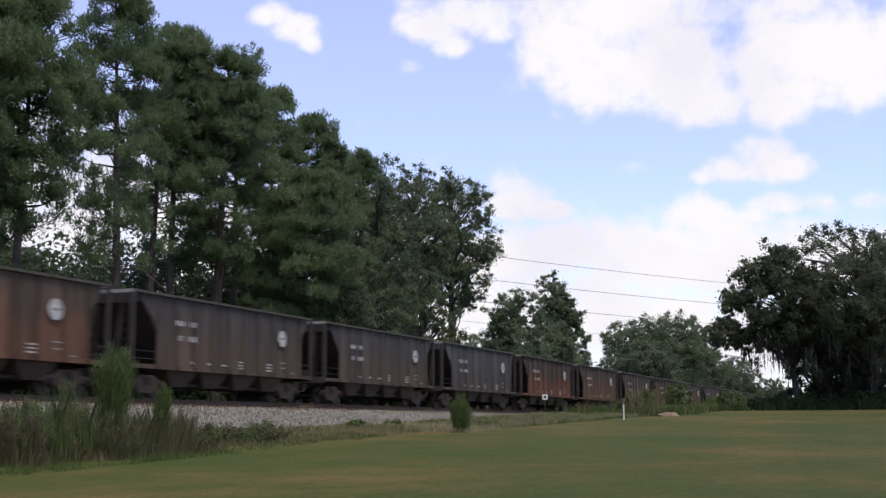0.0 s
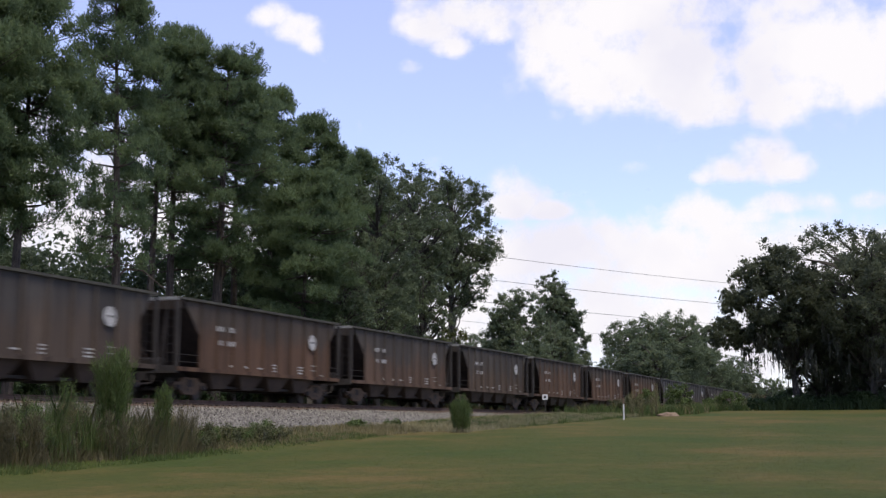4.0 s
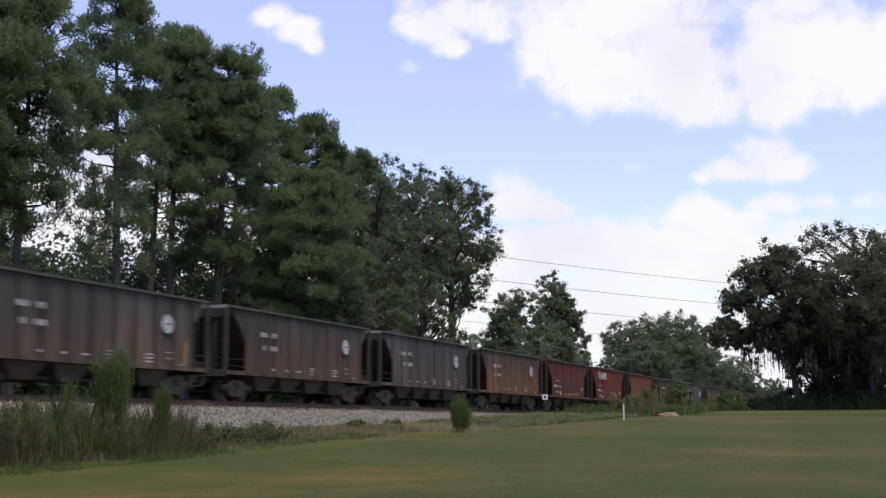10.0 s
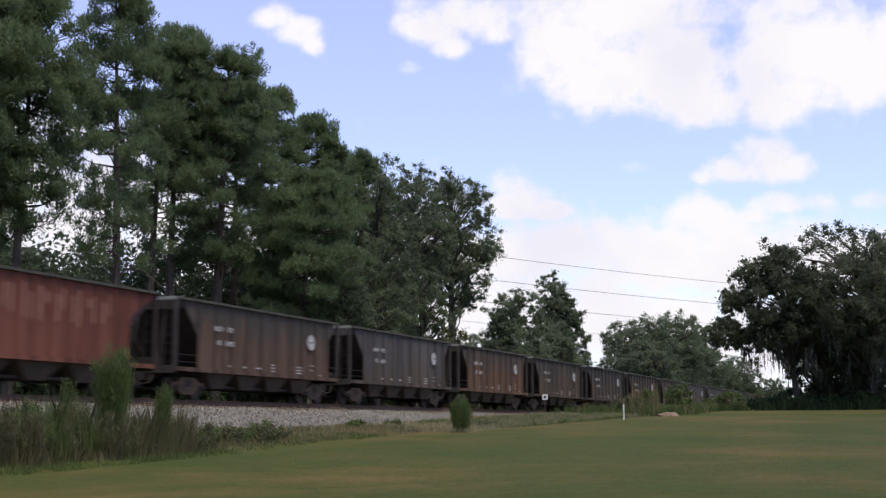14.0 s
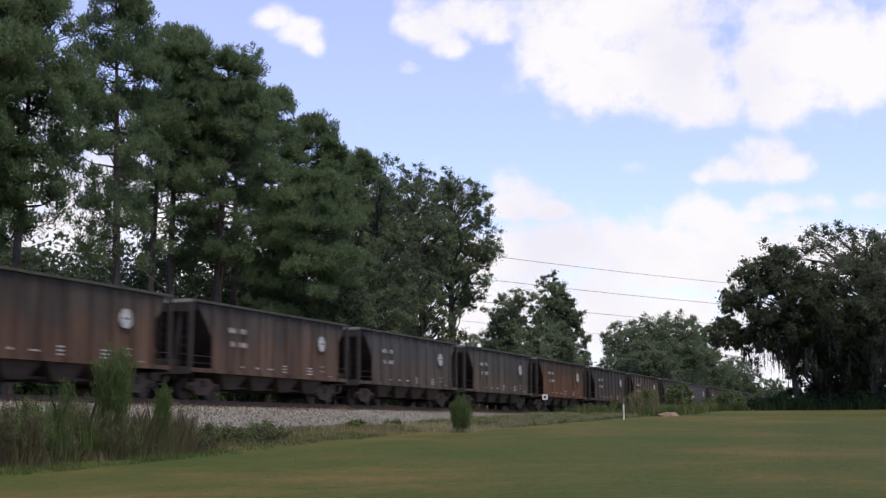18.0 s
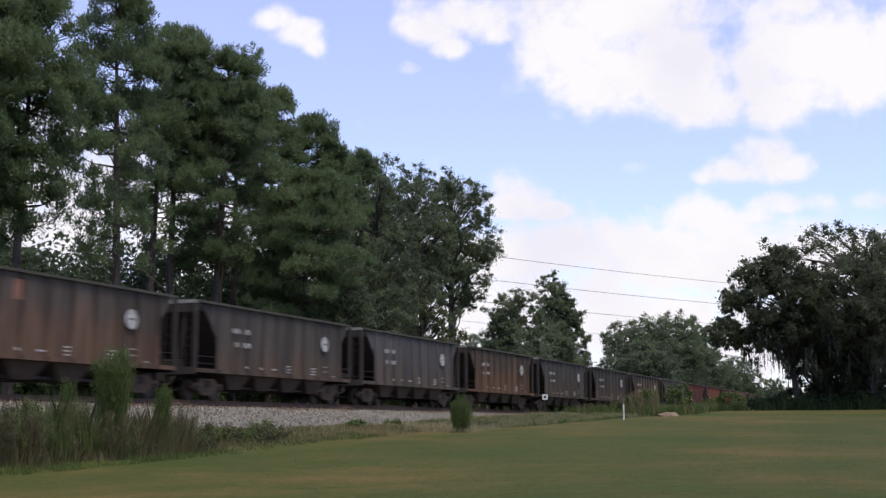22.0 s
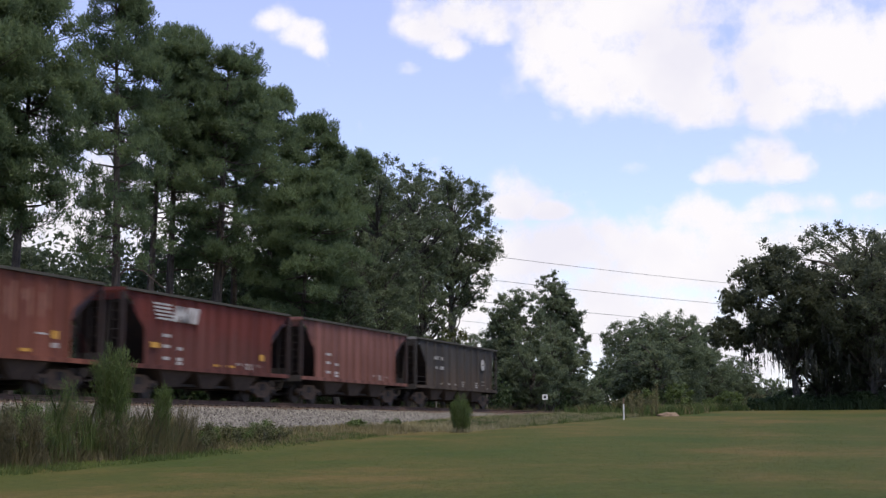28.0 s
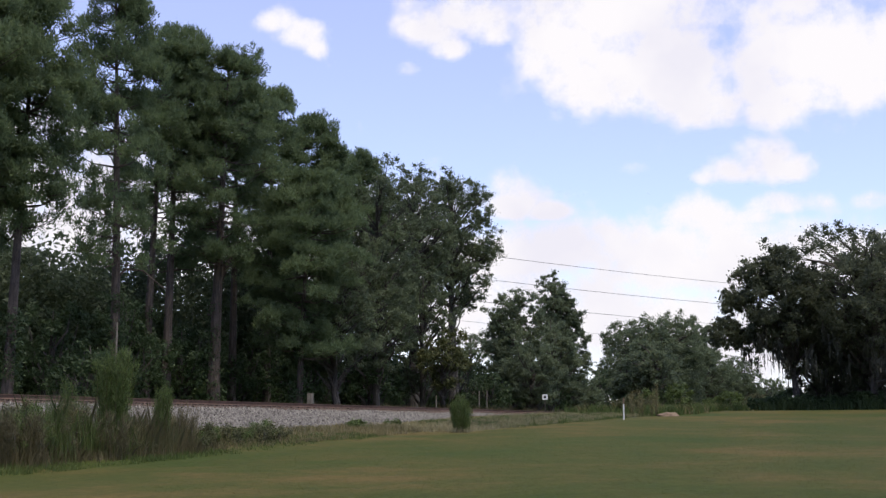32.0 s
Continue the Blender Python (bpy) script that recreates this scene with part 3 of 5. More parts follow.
PAINTS = {
    "grey": ((0.0583, 0.0554, 0.0532), (0.0709, 0.0567, 0.0469), 0.38),
    "bluegrey": ((0.0763, 0.0754, 0.0787), (0.0774, 0.0659, 0.0578), 0.28),
    "greybrown": ((0.0627, 0.0572, 0.0529), (0.0801, 0.0605, 0.0474), 0.44),
    "brown": ((0.0665, 0.0556, 0.0474), (0.0981, 0.0621, 0.0436), 0.54),
    "rust": ((0.0719, 0.0550, 0.0441), (0.1134, 0.0632, 0.0414), 0.54),
    "orange": ((0.0654, 0.0540, 0.0458), (0.1199, 0.0583, 0.0398), 0.5),
    "red": ((0.1112, 0.0431, 0.0354), (0.0910, 0.0452, 0.0384), 0.4),
    "brightred": ((0.1373, 0.0371, 0.0298), (0.1123, 0.0431, 0.0352), 0.35),
    "faded": ((0.1134, 0.0431, 0.0322), (0.1373, 0.0540, 0.0388), 0.42),
    "pink": ((0.1744, 0.0850, 0.0741), (0.1450, 0.0687, 0.0570), 0.4),
}
LABELS = {
    "grey": "weathered dark grey steel coal hopper wagon",
    "bluegrey": "blue-grey painted steel coal hopper wagon with round emblem",
    "greybrown": "sooty grey-brown coal hopper wagon with rust streaks",
    "brown": "brown weathered coal hopper wagon with white markings",
    "rust": "rust-brown coal hopper wagon, heavily streaked",
    "orange": "orange-rusted coal hopper wagon with white emblem",
    "red": "oxide-red coal hopper wagon with yellow reflector strips",
    "brightred": "red coal hopper wagon with white striped logo",
    "faded": "faded red coal hopper wagon with orange-worn panels",
    "pink": "pinkish faded red coal hopper wagon",
}
ORDER = ("rust greybrown grey bluegrey orange brown grey brown brown greybrown brown brown brown bluegrey grey greybrown greybrown grey rust "
         "red brightred faded brown bluegrey brown grey greybrown brown brown grey grey rust grey brown grey bluegrey brown grey greybrown brown grey "
         "red faded brightred pink grey").split()
RED = {"red": "yellow", "brightred": "logo yellow", "faded": "bare", "pink": "plain"}
TRAIN = []


def graffiti(car):
    for k, (y, z, w, h) in enumerate([(0.35, 1.75, 0.32, 0.5), (0.8, 1.85, 0.3, 0.34), (1.3, 1.7, 0.42, 0.46), (1.75, 1.72, 0.2, 0.6), (2.15, 1.7, 0.34, 0.34), (2.6, 1.68, 0.24, 0.55)]):
        part("spray_paint", slab([(y - w / 2, z - h / 2), (y + w / 2, z - h / 2 + 0.08), (y + w / 2, z + h / 2), (y - w / 2 + 0.06, z + h / 2 - 0.05)], 1.506, 1.511), MAT_SPRAY, car, "pale grey sprayed patch" if k == 0 else "")


def worn_panels(car):
    """Paint scuffed down to pale rust between the posts, a few ragged strips in each bay."""
    wear = random.Random(8)
    for k in range(20):
        y = -4.65 + 0.827 * (k // 2) + (0.12 if k % 2 else 0.46) + wear.uniform(-0.05, 0.05)
        w, z0, z1 = wear.uniform(0.1, 0.24), wear.uniform(2.2, 3.0), wear.uniform(3.3, 3.6)
        o = [(y, z0 + 0.12), (y + w * 0.6, z0), (y + w, z0 + 0.2), (y + w * 0.9, z1 - 0.1), (y + w * 0.4, z1), (y + 0.02, z1 - 0.06)]
        part("worn_patch", slab(o, 1.503, 1.508), MAT_PALERUST, car, "pale orange worn patch" if k == 0 else "")


def rust_patches(car):
    for k, (y, w) in enumerate(((-4.4, 0.8), (-2.1, 0.6))):
        part("rust_patch", boxes((1.503, 1.508, y, y + w, 2.95, 3.6)), MAT_PALERUST, car, "orange rust patch")


def marked_panels(car):
    worn_panels(car)
    for y, z, w, h, mat in ((-4.25, 1.95, 0.5, 0.22, MAT_YELLOW), (3.6, 1.95, 0.3, 0.26, MAT_YELLOW), (-1.2, 1.38, 0.5, 0.1, MAT_YELLOW), (2.2, 1.38, 0.45, 0.1, MAT_YELLOW),
                            (-3.4, 2.4, 0.5, 0.24, MAT_WHITE), (-3.4, 1.92, 0.5, 0.22, MAT_WHITE), (-2.45, 1.92, 0.5, 0.22, MAT_WHITE), (-3.4, 1.55, 0.45, 0.12, MAT_WHITE), (-2.45, 1.55, 0.4, 0.12, MAT_WHITE), (2.95, 1.95, 0.5, 0.06, MAT_WHITE), (3.62, 1.6, 0.3, 0.16, MAT_WHITE)):
        bar_mark(car, y, z, w, h, mat, 1.588)


def yellow_streak(car):
    part("paint_streak", slab([(5.28, 1.3), (5.46, 1.34), (5.5, 2.05), (5.42, 2.3), (5.3, 2.0)], 1.503, 1.508), MAT_DULLYELLOW, car, "faded yellow paint streak")


EXTRA = {15: yellow_streak, 20: graffiti, 21: worn_panels, 33: rust_patches, 42: marked_panels}
MAT_SPRAY = plain("faded_spray_paint", (0.13, 0.13, 0.132), (0.28, 0.28, 0.28), 2.5, 0.8, 0, 0)
MAT_PALERUST = plain("pale_rust", (0.15, 0.066, 0.046), (0.25, 0.115, 0.078), 2.0, 0.85, 0, 0)


def build_train():
    protos, y, last = {}, 28.4, None
    coat = random.Random(17)
    for i, p in enumerate(ORDER):
        length = 13.46 if p in RED else 15.24
        if last:
            y += (last + length) / 2
        last = length
        if p not in protos:
            base, rust, amount = PAINTS[p]
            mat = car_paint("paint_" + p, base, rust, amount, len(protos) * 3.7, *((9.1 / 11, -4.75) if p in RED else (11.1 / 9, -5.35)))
            if p in RED:
                car = build_hopper("red", mat, LABELS[p], 6.1, -4.75, 4.35, 5.95, 2.15, 12, length, RED[p])
            else:
                car = build_hopper("grey", mat, LABELS[p], 6.9, -5.35, 5.75, 6.45, 2.75, 10, length, "grey")
            car["coat"] = mat
            protos[p] = car
        else:
            car = copy_thing(protos[p], Matrix.Identity(4))
            base, rust, amount = PAINTS[p]
            lum, warm = coat.uniform(0.88, 1.14), coat.uniform(-0.06, 0.06)
            hue = (lum * (1 + warm), lum, lum * (1 - warm))
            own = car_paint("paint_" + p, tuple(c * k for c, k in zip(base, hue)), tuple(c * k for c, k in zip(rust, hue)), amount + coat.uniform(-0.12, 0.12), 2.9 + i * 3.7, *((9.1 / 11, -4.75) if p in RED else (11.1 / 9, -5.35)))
            for ob in car.children:
                if ob.type == 'MESH' and ob.data.materials[0] == protos[p]["coat"]:
                    ob.material_slots[0].link = 'OBJECT'
                    ob.material_slots[0].material = own
        TRAIN.append((car, y))
    for i, add in EXTRA.items():
        add(TRAIN[i][0])


build_train()


# ---- trees ----
def finish_tree(name, label, x, y, bark, wood, leaves, mat, category="tree", group=""):
    t = tagged(new(name), label, category, group)
    t.location = (x, y, float(ground_z(np.array(x), np.array(y))) - 0.05)
    part("trunk", wood[0], bark, t)
    for bm in wood[1]:
        part("limb", bm, bark, t)
    tagged(part("twig_work", wood[2], bark, t), kind="stuff")
    part_mesh("crown", mesh_arrays("crown", leaves[0], leaves[1], mat), t)
    return t


def join_leaves(sets):
    v, f, k = [], [], 0
    for a, b in sets:
        v.append(a), f.append(b + k)
        k += len(a)
    return np.concatenate(v), np.concatenate(f)


def limb(pts, radii, sides=5):
    bm = bmesh.new()
    tube(bm, pts, radii, sides)
    return bm


def pine(seed, x, y, height, radius, crown0, label, dens=1.0, stout=1.0):
    """A tall pine: straight trunk, whorls of branches, a domed crown of needle cushions."""
    rng = np.random.default_rng(seed)
    tr, br, limbs = bmesh.new(), bmesh.new(), []
    lean = rng.normal(0, 0.25, 2)
    hs = np.linspace(0, height * 0.97, 9)
    at = lambda h: np.array([lean[0] * (h / height) ** 1.5 * 1.6, lean[1] * (h / height) ** 1.5 * 1.6, h])
    r0 = (0.011 * height + 0.06) * stout
    tube(tr, [at(h) for h in hs], [r0 * (1.15 if h == 0 else 1) * (1 - 0.9 * h / height) for h in hs], 9)
    cs, rs = [], []

    def pad(p, g):
        """A domed cushion of upright shoots."""
        for _ in range(int(6 + 9 * g)):
            d = unit(rng.normal(size=3))
            d[2] = abs(d[2]) if rng.uniform() < 0.8 else -0.4 * abs(d[2])
            cs.append(p + d * g * np.array([1.0, 1.0, 0.7]) * rng.uniform(0.5, 1.0))
            rs.append(np.array([0.17, 0.17, 0.3]) * rng.uniform(0.75, 1.25))

    h = crown0
    span = height - crown0
    while h < height - 0.4:
        q = (h - crown0) / span
        dome = math.sqrt(max(0.0, 1 - (max(0.0, q - 0.5) / 0.53) ** 2))
        rad = radius * (0.8 + 0.3 * min(1, q * 2.2)) * dome
        for k in range(rng.integers(4, 6) + (q > 0.45)):
            a = rng.uniform(0, 2 * math.pi)
            ln = max(0.5, rad * rng.uniform(0.5, 1.0 if q > 0.55 else 1.25))
            rise = rng.uniform(-0.05, 0.3) if q > 0.3 else rng.uniform(-0.35, 0.3)
            tip = at(h) + np.array([math.cos(a) * ln, math.sin(a) * ln, min(ln * rise, max(0.0, height - h - 0.5))])
            root = at(h - 0.2)
            mid = (root + tip) / 2 + np.array([0, 0, -0.1 * ln])
            pts, rr = [root, mid, tip], [0.035 + 0.012 * ln, 0.03, 0.01]
            if len(limbs) < 12 and q < 0.55:
                limbs.append(limb(pts, rr))
            else:
                tube(br, pts, rr, 4)
            across = np.array([-math.sin(a), math.cos(a), 0])
            thin = dens if q < 0.5 else min(1.1, 0.55 + 0.5 * dens)
            for j in range(max(1, round((1.2 + ln * 1.0) * thin))):
                u = 1.0 if j == 0 else rng.uniform(0.4, 1.0) ** 0.7
                p = root * (1 - u) + tip * u + across * rng.uniform(-0.4, 0.4) * ln * u + rng.normal(0, 0.12, 3)
                pad(p, rng.uniform(0.5, 0.85))
        h += span * rng.uniform(0.034, 0.05)
    for k in range(14):
        a, u = rng.uniform(0, 6.28), rng.uniform(0, 1) ** 0.6
        pad(at(height) + np.array([math.cos(a) * u, math.sin(a) * u, 0]) * radius * 0.55 + np.array([0, 0, -0.45 - 1.2 * u * u]), rng.uniform(0.45, 0.7))
    leaves = needle_tris(rng, cs, rs, 20, 0.24, 0.07, 0.8, 0.9, 0.1)
    return finish_tree("pine_tree", label, x, y, MAT_BARK, (tr, limbs, br), leaves, MAT_PINE, "pine tree", "trees behind the railway")


def broadleaf(seed, x, y, height, radius, crown0, label, mat, leaf=0.2, dens=1.0, name="tree", flat=0.0, clump=1.0, fill=1.0, lean=(0, 0), extra=()):
    """A spreading tree: forked limbs, crown of leaf clumps with gaps."""
    rng = np.random.default_rng(seed)
    tr, br, limbs = bmesh.new(), bmesh.new(), []
    r0 = 0.016 * height + 0.06
    fork = max(0.5, crown0 * 0.8)
    bend = rng.normal(0, 0.3, 2) + np.array(lean)
    tube(tr, [(0, 0, -0.2), (bend[0] * 0.5, bend[1] * 0.5, fork * 0.6), (bend[0], bend[1], fork), (bend[0] * 1.5, bend[1] * 1.5, (fork + height) / 2), (bend[0] * 1.3, bend[1], height * 0.9)], [r0 * 1.2, r0, r0 * 0.85, r0 * 0.4, 0.03], 8)
    cz, rz = (height + crown0) / 2, (height - crown0) / 2
    cs, rs = [], []
    n = int((30 + radius * rz * 3.4) * fill)
    lobes = [(unit(rng.normal(size=3)), rng.uniform(0.75, 1.12)) for _ in range(12)]
    for i in range(n):
        d = unit(rng.normal(size=3))
        u = rng.uniform(0.15, 1) ** 0.45
        bulge = max(l * max(0, float(d @ q)) ** 4 for q, l in lobes) * 0.4 + 0.66
        p = np.array([d[0] * radius, d[1] * radius, d[2] * rz]) * u * bulge
        if flat and p[2] < 0:
            p[2] *= 1 - flat
        p[2] += cz
        p[:2] += bend
        g = rng.uniform(0.55, 1.1) * (0.35 + 0.1 * radius) * clump
        cs.append(p)
        rs.append(np.array([1, 1, 0.7]) * g)
        for _ in range(2):
            cs.append(p + unit(rng.normal(size=3)) * np.array([1, 1, 0.7]) * g)
            rs.append(np.array([0.45, 0.45, 0.4]) * g)
        if i % 2 == 0:
            root = np.array([bend[0], bend[1], min(height * 0.8, max(fork, p[2] - rng.uniform(1, 4)))])
            mid = (root + p) / 2 + rng.normal(0, 0.25, 3)
            pts, rr = [root, mid, p], [0.05 + 0.014 * radius, 0.04 + 0.006 * radius, 0.014]
            if len(limbs) < 10 and name != "shrub":
                limbs.append(limb(pts, [1.5 * q for q in rr]))
            else:
                tube(br, pts, rr, 4)
    for ex, ey, ez, er, count in extra:
        hub = np.array([ex, ey, ez])
        root = np.array([bend[0], bend[1], max(fork, ez - 2.5)])
        limbs.append(limb([root, (root + hub) / 2 + np.array([0, 0, 0.4]), hub], [0.16, 0.11, 0.05], 6))
        for i in range(count):
            p = hub + unit(rng.normal(size=3)) * rng.uniform(0.1, 1) ** 0.5 * np.array([er, er, er * 0.7])
            g = rng.uniform(0.35, 0.75)
            cs.append(p), rs.append(np.array([1, 1, 0.7]) * g)
            cs.append(p + unit(rng.normal(size=3)) * g), rs.append(np.array([0.4, 0.4, 0.35]) * g)
            if i % 3 == 0:
                tube(br, [hub, (hub + p) / 2 + rng.normal(0, 0.15, 3), p], [0.05, 0.03, 0.012], 4)
    leaves = leaf_clumps(rng, cs, rs, int(60 * dens), leaf, leaf * 0.7, 0.8, 0.3, 0.25)
    return finish_tree(name, label, x, y, MAT_BARK2, (tr, limbs, br), leaves, mat, "tree", "trees behind the railway")


PINES = [(-40.0, 41.5, 22.7, 2.7, 12.0, 0.75), (-39.2, 45.0, 22.6, 2.5, 10.8, 0.75), (-40.7, 55.0, 26.2, 2.3, 10.5, 0.5), (-44.5, 65.4, 27.5, 3.3, 11.5, 0.44),
         (-42.4, 67.6, 26.2, 3.0, 12.0, 0.42), (-45.0, 79.0, 26.9, 2.5, 11.0, 0.8), (-43.0, 84.8, 25.8, 2.8, 10.0, 1.0), (-38.0, 71.0, 18.2, 3.3, 6.0, 0.8),
         (-45.0, 95.3, 25.2, 2.4, 12.0, 1.0), (-44.0, 72.5, 25.8, 2.7, 13.0, 0.47), (-45.3, 64.3, 26.0, 2.8, 15.5, 0.54)]
creeper_rng = np.random.default_rng(33)
for i, (x, y, h, r, c, dn) in enumerate(PINES):
    tree = pine(20 + i, x, y, h - 1.9, r, c - 1.9, "tall dark green pine with bare lower trunk", dn, 1.35 if i == 4 else 1.0)
    top = creeper_rng.uniform(3.4, 8.2)
    spots = [(creeper_rng.normal(0, 0.35), creeper_rng.normal(0, 0.35), top * u ** 0.8) for u in creeper_rng.uniform(0, 1, 50)]
    part_mesh("creeper", mesh_arrays("creeper", *leaf_clumps(creeper_rng, spots, np.tile([0.42, 0.42, 0.4], (50, 1)), 50, 0.16, 0.11, 0.8, 0.3, 0.3), MAT_VINE), tree, "green creeper climbing the trunk's foot")
    if i == 2:      # bare arching limb
        part("dead_limb", limb([(-0.27, -0.2, 7.34), (0.31, 0.23, 8.08), (1.04, 0.76, 8.02), (1.99, 1.43, 7.05)], [0.09, 0.07, 0.055, 0.03], 6), MAT_BARK, tree, "bare grey arching limb")
    if i == 4:      # forked stem
        part("dead_limb", limb([(-0.21, -0.13, 6.56), (0.14, 0.09, 8.76), (0.79, 0.48, 10.45), (1.15, 0.7, 11.0)], [0.26, 0.22, 0.16, 0.1], 7), MAT_BARK, tree, "pale forked stem")
BROADS = [(-41.0, 89.2, 23.9, 4.4, 6.5), (-43.0, 102.5, 26.5, 5.3, 10.5), (-42.4, 110.8, 26.2, 5.5, 12.0), (-38.6, 84.5, 16.0, 3.7, 4.0), (-37.0, 74.8, 14.4, 3.6, 4.0),
          (-39.6, 96.2, 15.6, 3.3, 3.0), (-42.0, 128.0, 16.6, 4.3, 2.5), (-40.5, 144.0, 17.2, 3.1, 2.5), (-41.5, 144.0, 20.9, 2.7, 9.0), (-38.0, 122.5, 10.4, 3.8, 2.4), (-60.0, 164.4, 14.6, 5.0, 3.6), (-40.0, 137.0, 15.0, 3.6, 2.5),
          (-40.0, 198.5, 19.6, 10.4, 2.5), (-37.0, 176.0, 14.0, 5.0, 2.5), (-44.0, 256.4, 23.6, 6.0, 4.6), (-39.0, 275.5, 16.5, 7.6, 2.6), (-40.0, 235.0, 16.5, 7.9, 2.6), (-36.4, 310.0, 13.0, 7.5, 2.6), (-44.0, 166.0, 7.4, 2.8, 2.3), (-41.0, 150.5, 8.0, 2.9, 2.3), (-41.0, 179.5, 11.4, 3.7, 2.4)]
for i, (x, y, h, r, c) in enumerate(BROADS):
    # trees past y = 116 take the leaf colour with haze mixed in
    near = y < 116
    broadleaf(50 + i, x, y, h - 1.9, r, c - 1.9, "leafy dark green broadleaf tree beyond the railway" if near else "dull green broadleaf tree standing far along the line", MAT_BROAD if near else MAT_HAZYLEAF,
              0.17 if y < 120 else (0.19 if y < 170 else 0.3), 1.15 if y < 120 else (1.2 if y < 170 else 0.9), fill=2.4 if i in (6, 7, 8, 12) else ((1.65, 1.5)[i - 1] if i in (1, 2) else 1.4), clump=0.85 if i in (1, 2) else 0.95,
              extra=((0.8, 1.9, 12.2, 1.6, 30), (2.6, 2.1, 16.5, 1.8, 26), (-0.4, 1.2, 15.0, 1.8, 26), (-1.9, -0.6, 22.6, 1.5, 22), (-0.3, 0.0, 22.6, 1.5, 20), (1.6, 0.8, 21.6, 1.5, 20), (1.9, 1.1, 19.6, 1.4, 14)) if i == 2 else ())
broadleaf(75, -36.0, 92.4, 8.4, 2.3, 1.0, "yellowing small tree at the edge of the wood", MAT_YELLOWLEAF, 0.18)


def moss_hang(seed, tree, spots, length):
    """Grey moss hanging in strands from an oak's limbs, in the tree's own space."""
    rng = np.random.default_rng(seed)
    vs, k = [], 0
    for x, y, z in spots:
        for _ in range(rng.integers(6, 12)):
            px, py = x + rng.normal(0, 0.22), y + rng.normal(0, 0.22)
            ln = length * rng.uniform(0.4, 1.1)
            pz = z + rng.uniform(-0.3, 0.4)
            for j in range(6):
                a, w = rng.uniform(0, 6.28), rng.uniform(0.03, 0.09)
                q0, q1 = j / 6, (j + 1.25) / 6
                dx, dy = math.cos(a) * w * (1.1 - q0), math.sin(a) * w * (1.1 - q0)
                sx, sy = rng.normal(0, 0.05, 2)
                vs += [(px - dx, py - dy, pz - ln * q0), (px + dx, py + dy, pz - ln * q0), (px + sx + dx * 0.5, py + sy + dy * 0.5, pz - ln * q1), (px + sx - dx * 0.5, py + sy - dy * 0.5, pz - ln * q1)]
    v = np.array(vs)
    tagged(part_mesh("hanging_moss", mesh_arrays("hanging_moss", v, np.arange(len(v)).reshape(-1, 4), MAT_MOSS), tree, "grey hanging moss strands"), kind="stuff")


# live oaks on the near side of the line, hung with moss
oak_rng = np.random.default_rng(77)
OAKS = [(-3.7, 101.0, 15.1, 7.7, 2.2, 0.1), (-9.4, 101.5, 12.9, 4.7, 3.4, 0.0), (4.0, 104.0, 15.9, 7.5, 1.2, 0.1), (-7.6, 104.0, 11.0, 4.2, 0.2, 0.0), (-1.5, 106.0, 12.0, 5.6, 0.2, 0.0), (-4.6, 102.0, 7.0, 3.2, 0.1, 0.0), (1.5, 102.5, 7.5, 3.6, 0.1, 0.0)]
LOBES = [(-2.9, -0.7, 11.1, 1.9, 44), (-4.5, -1.0, 8.9, 1.4, 28), (-5.3, -0.9, 6.5, 1.9, 44), (-3.5, -0.2, 5.8, 1.5, 26), (-1.4, -0.4, 12.4, 1.5, 24)]
for k, (x, y, h, r, c, fl) in enumerate(OAKS):
    oak = broadleaf(71 + k, x, y, h, r, c, "broad dark live oak hung with grey moss", MAT_OAK, 0.21, 1.2 if k < 3 else 0.9, name="live_oak", flat=fl, fill=1.5, extra=LOBES if k == 1 else ())
    tagged(oak, category="oak tree", group="live oaks at the lawn's edge")
    n = 34 if k < 3 else 10
    spots = [(r * 0.92 * q * math.cos(a), r * 0.92 * q * math.sin(a), c + oak_rng.uniform(0.2, 4.0)) for q, a in zip(oak_rng.uniform(0.3, 1, n) ** 0.6, oak_rng.uniform(0, 6.28, n))]
    moss_hang(80 + k, oak, spots, 2.0)


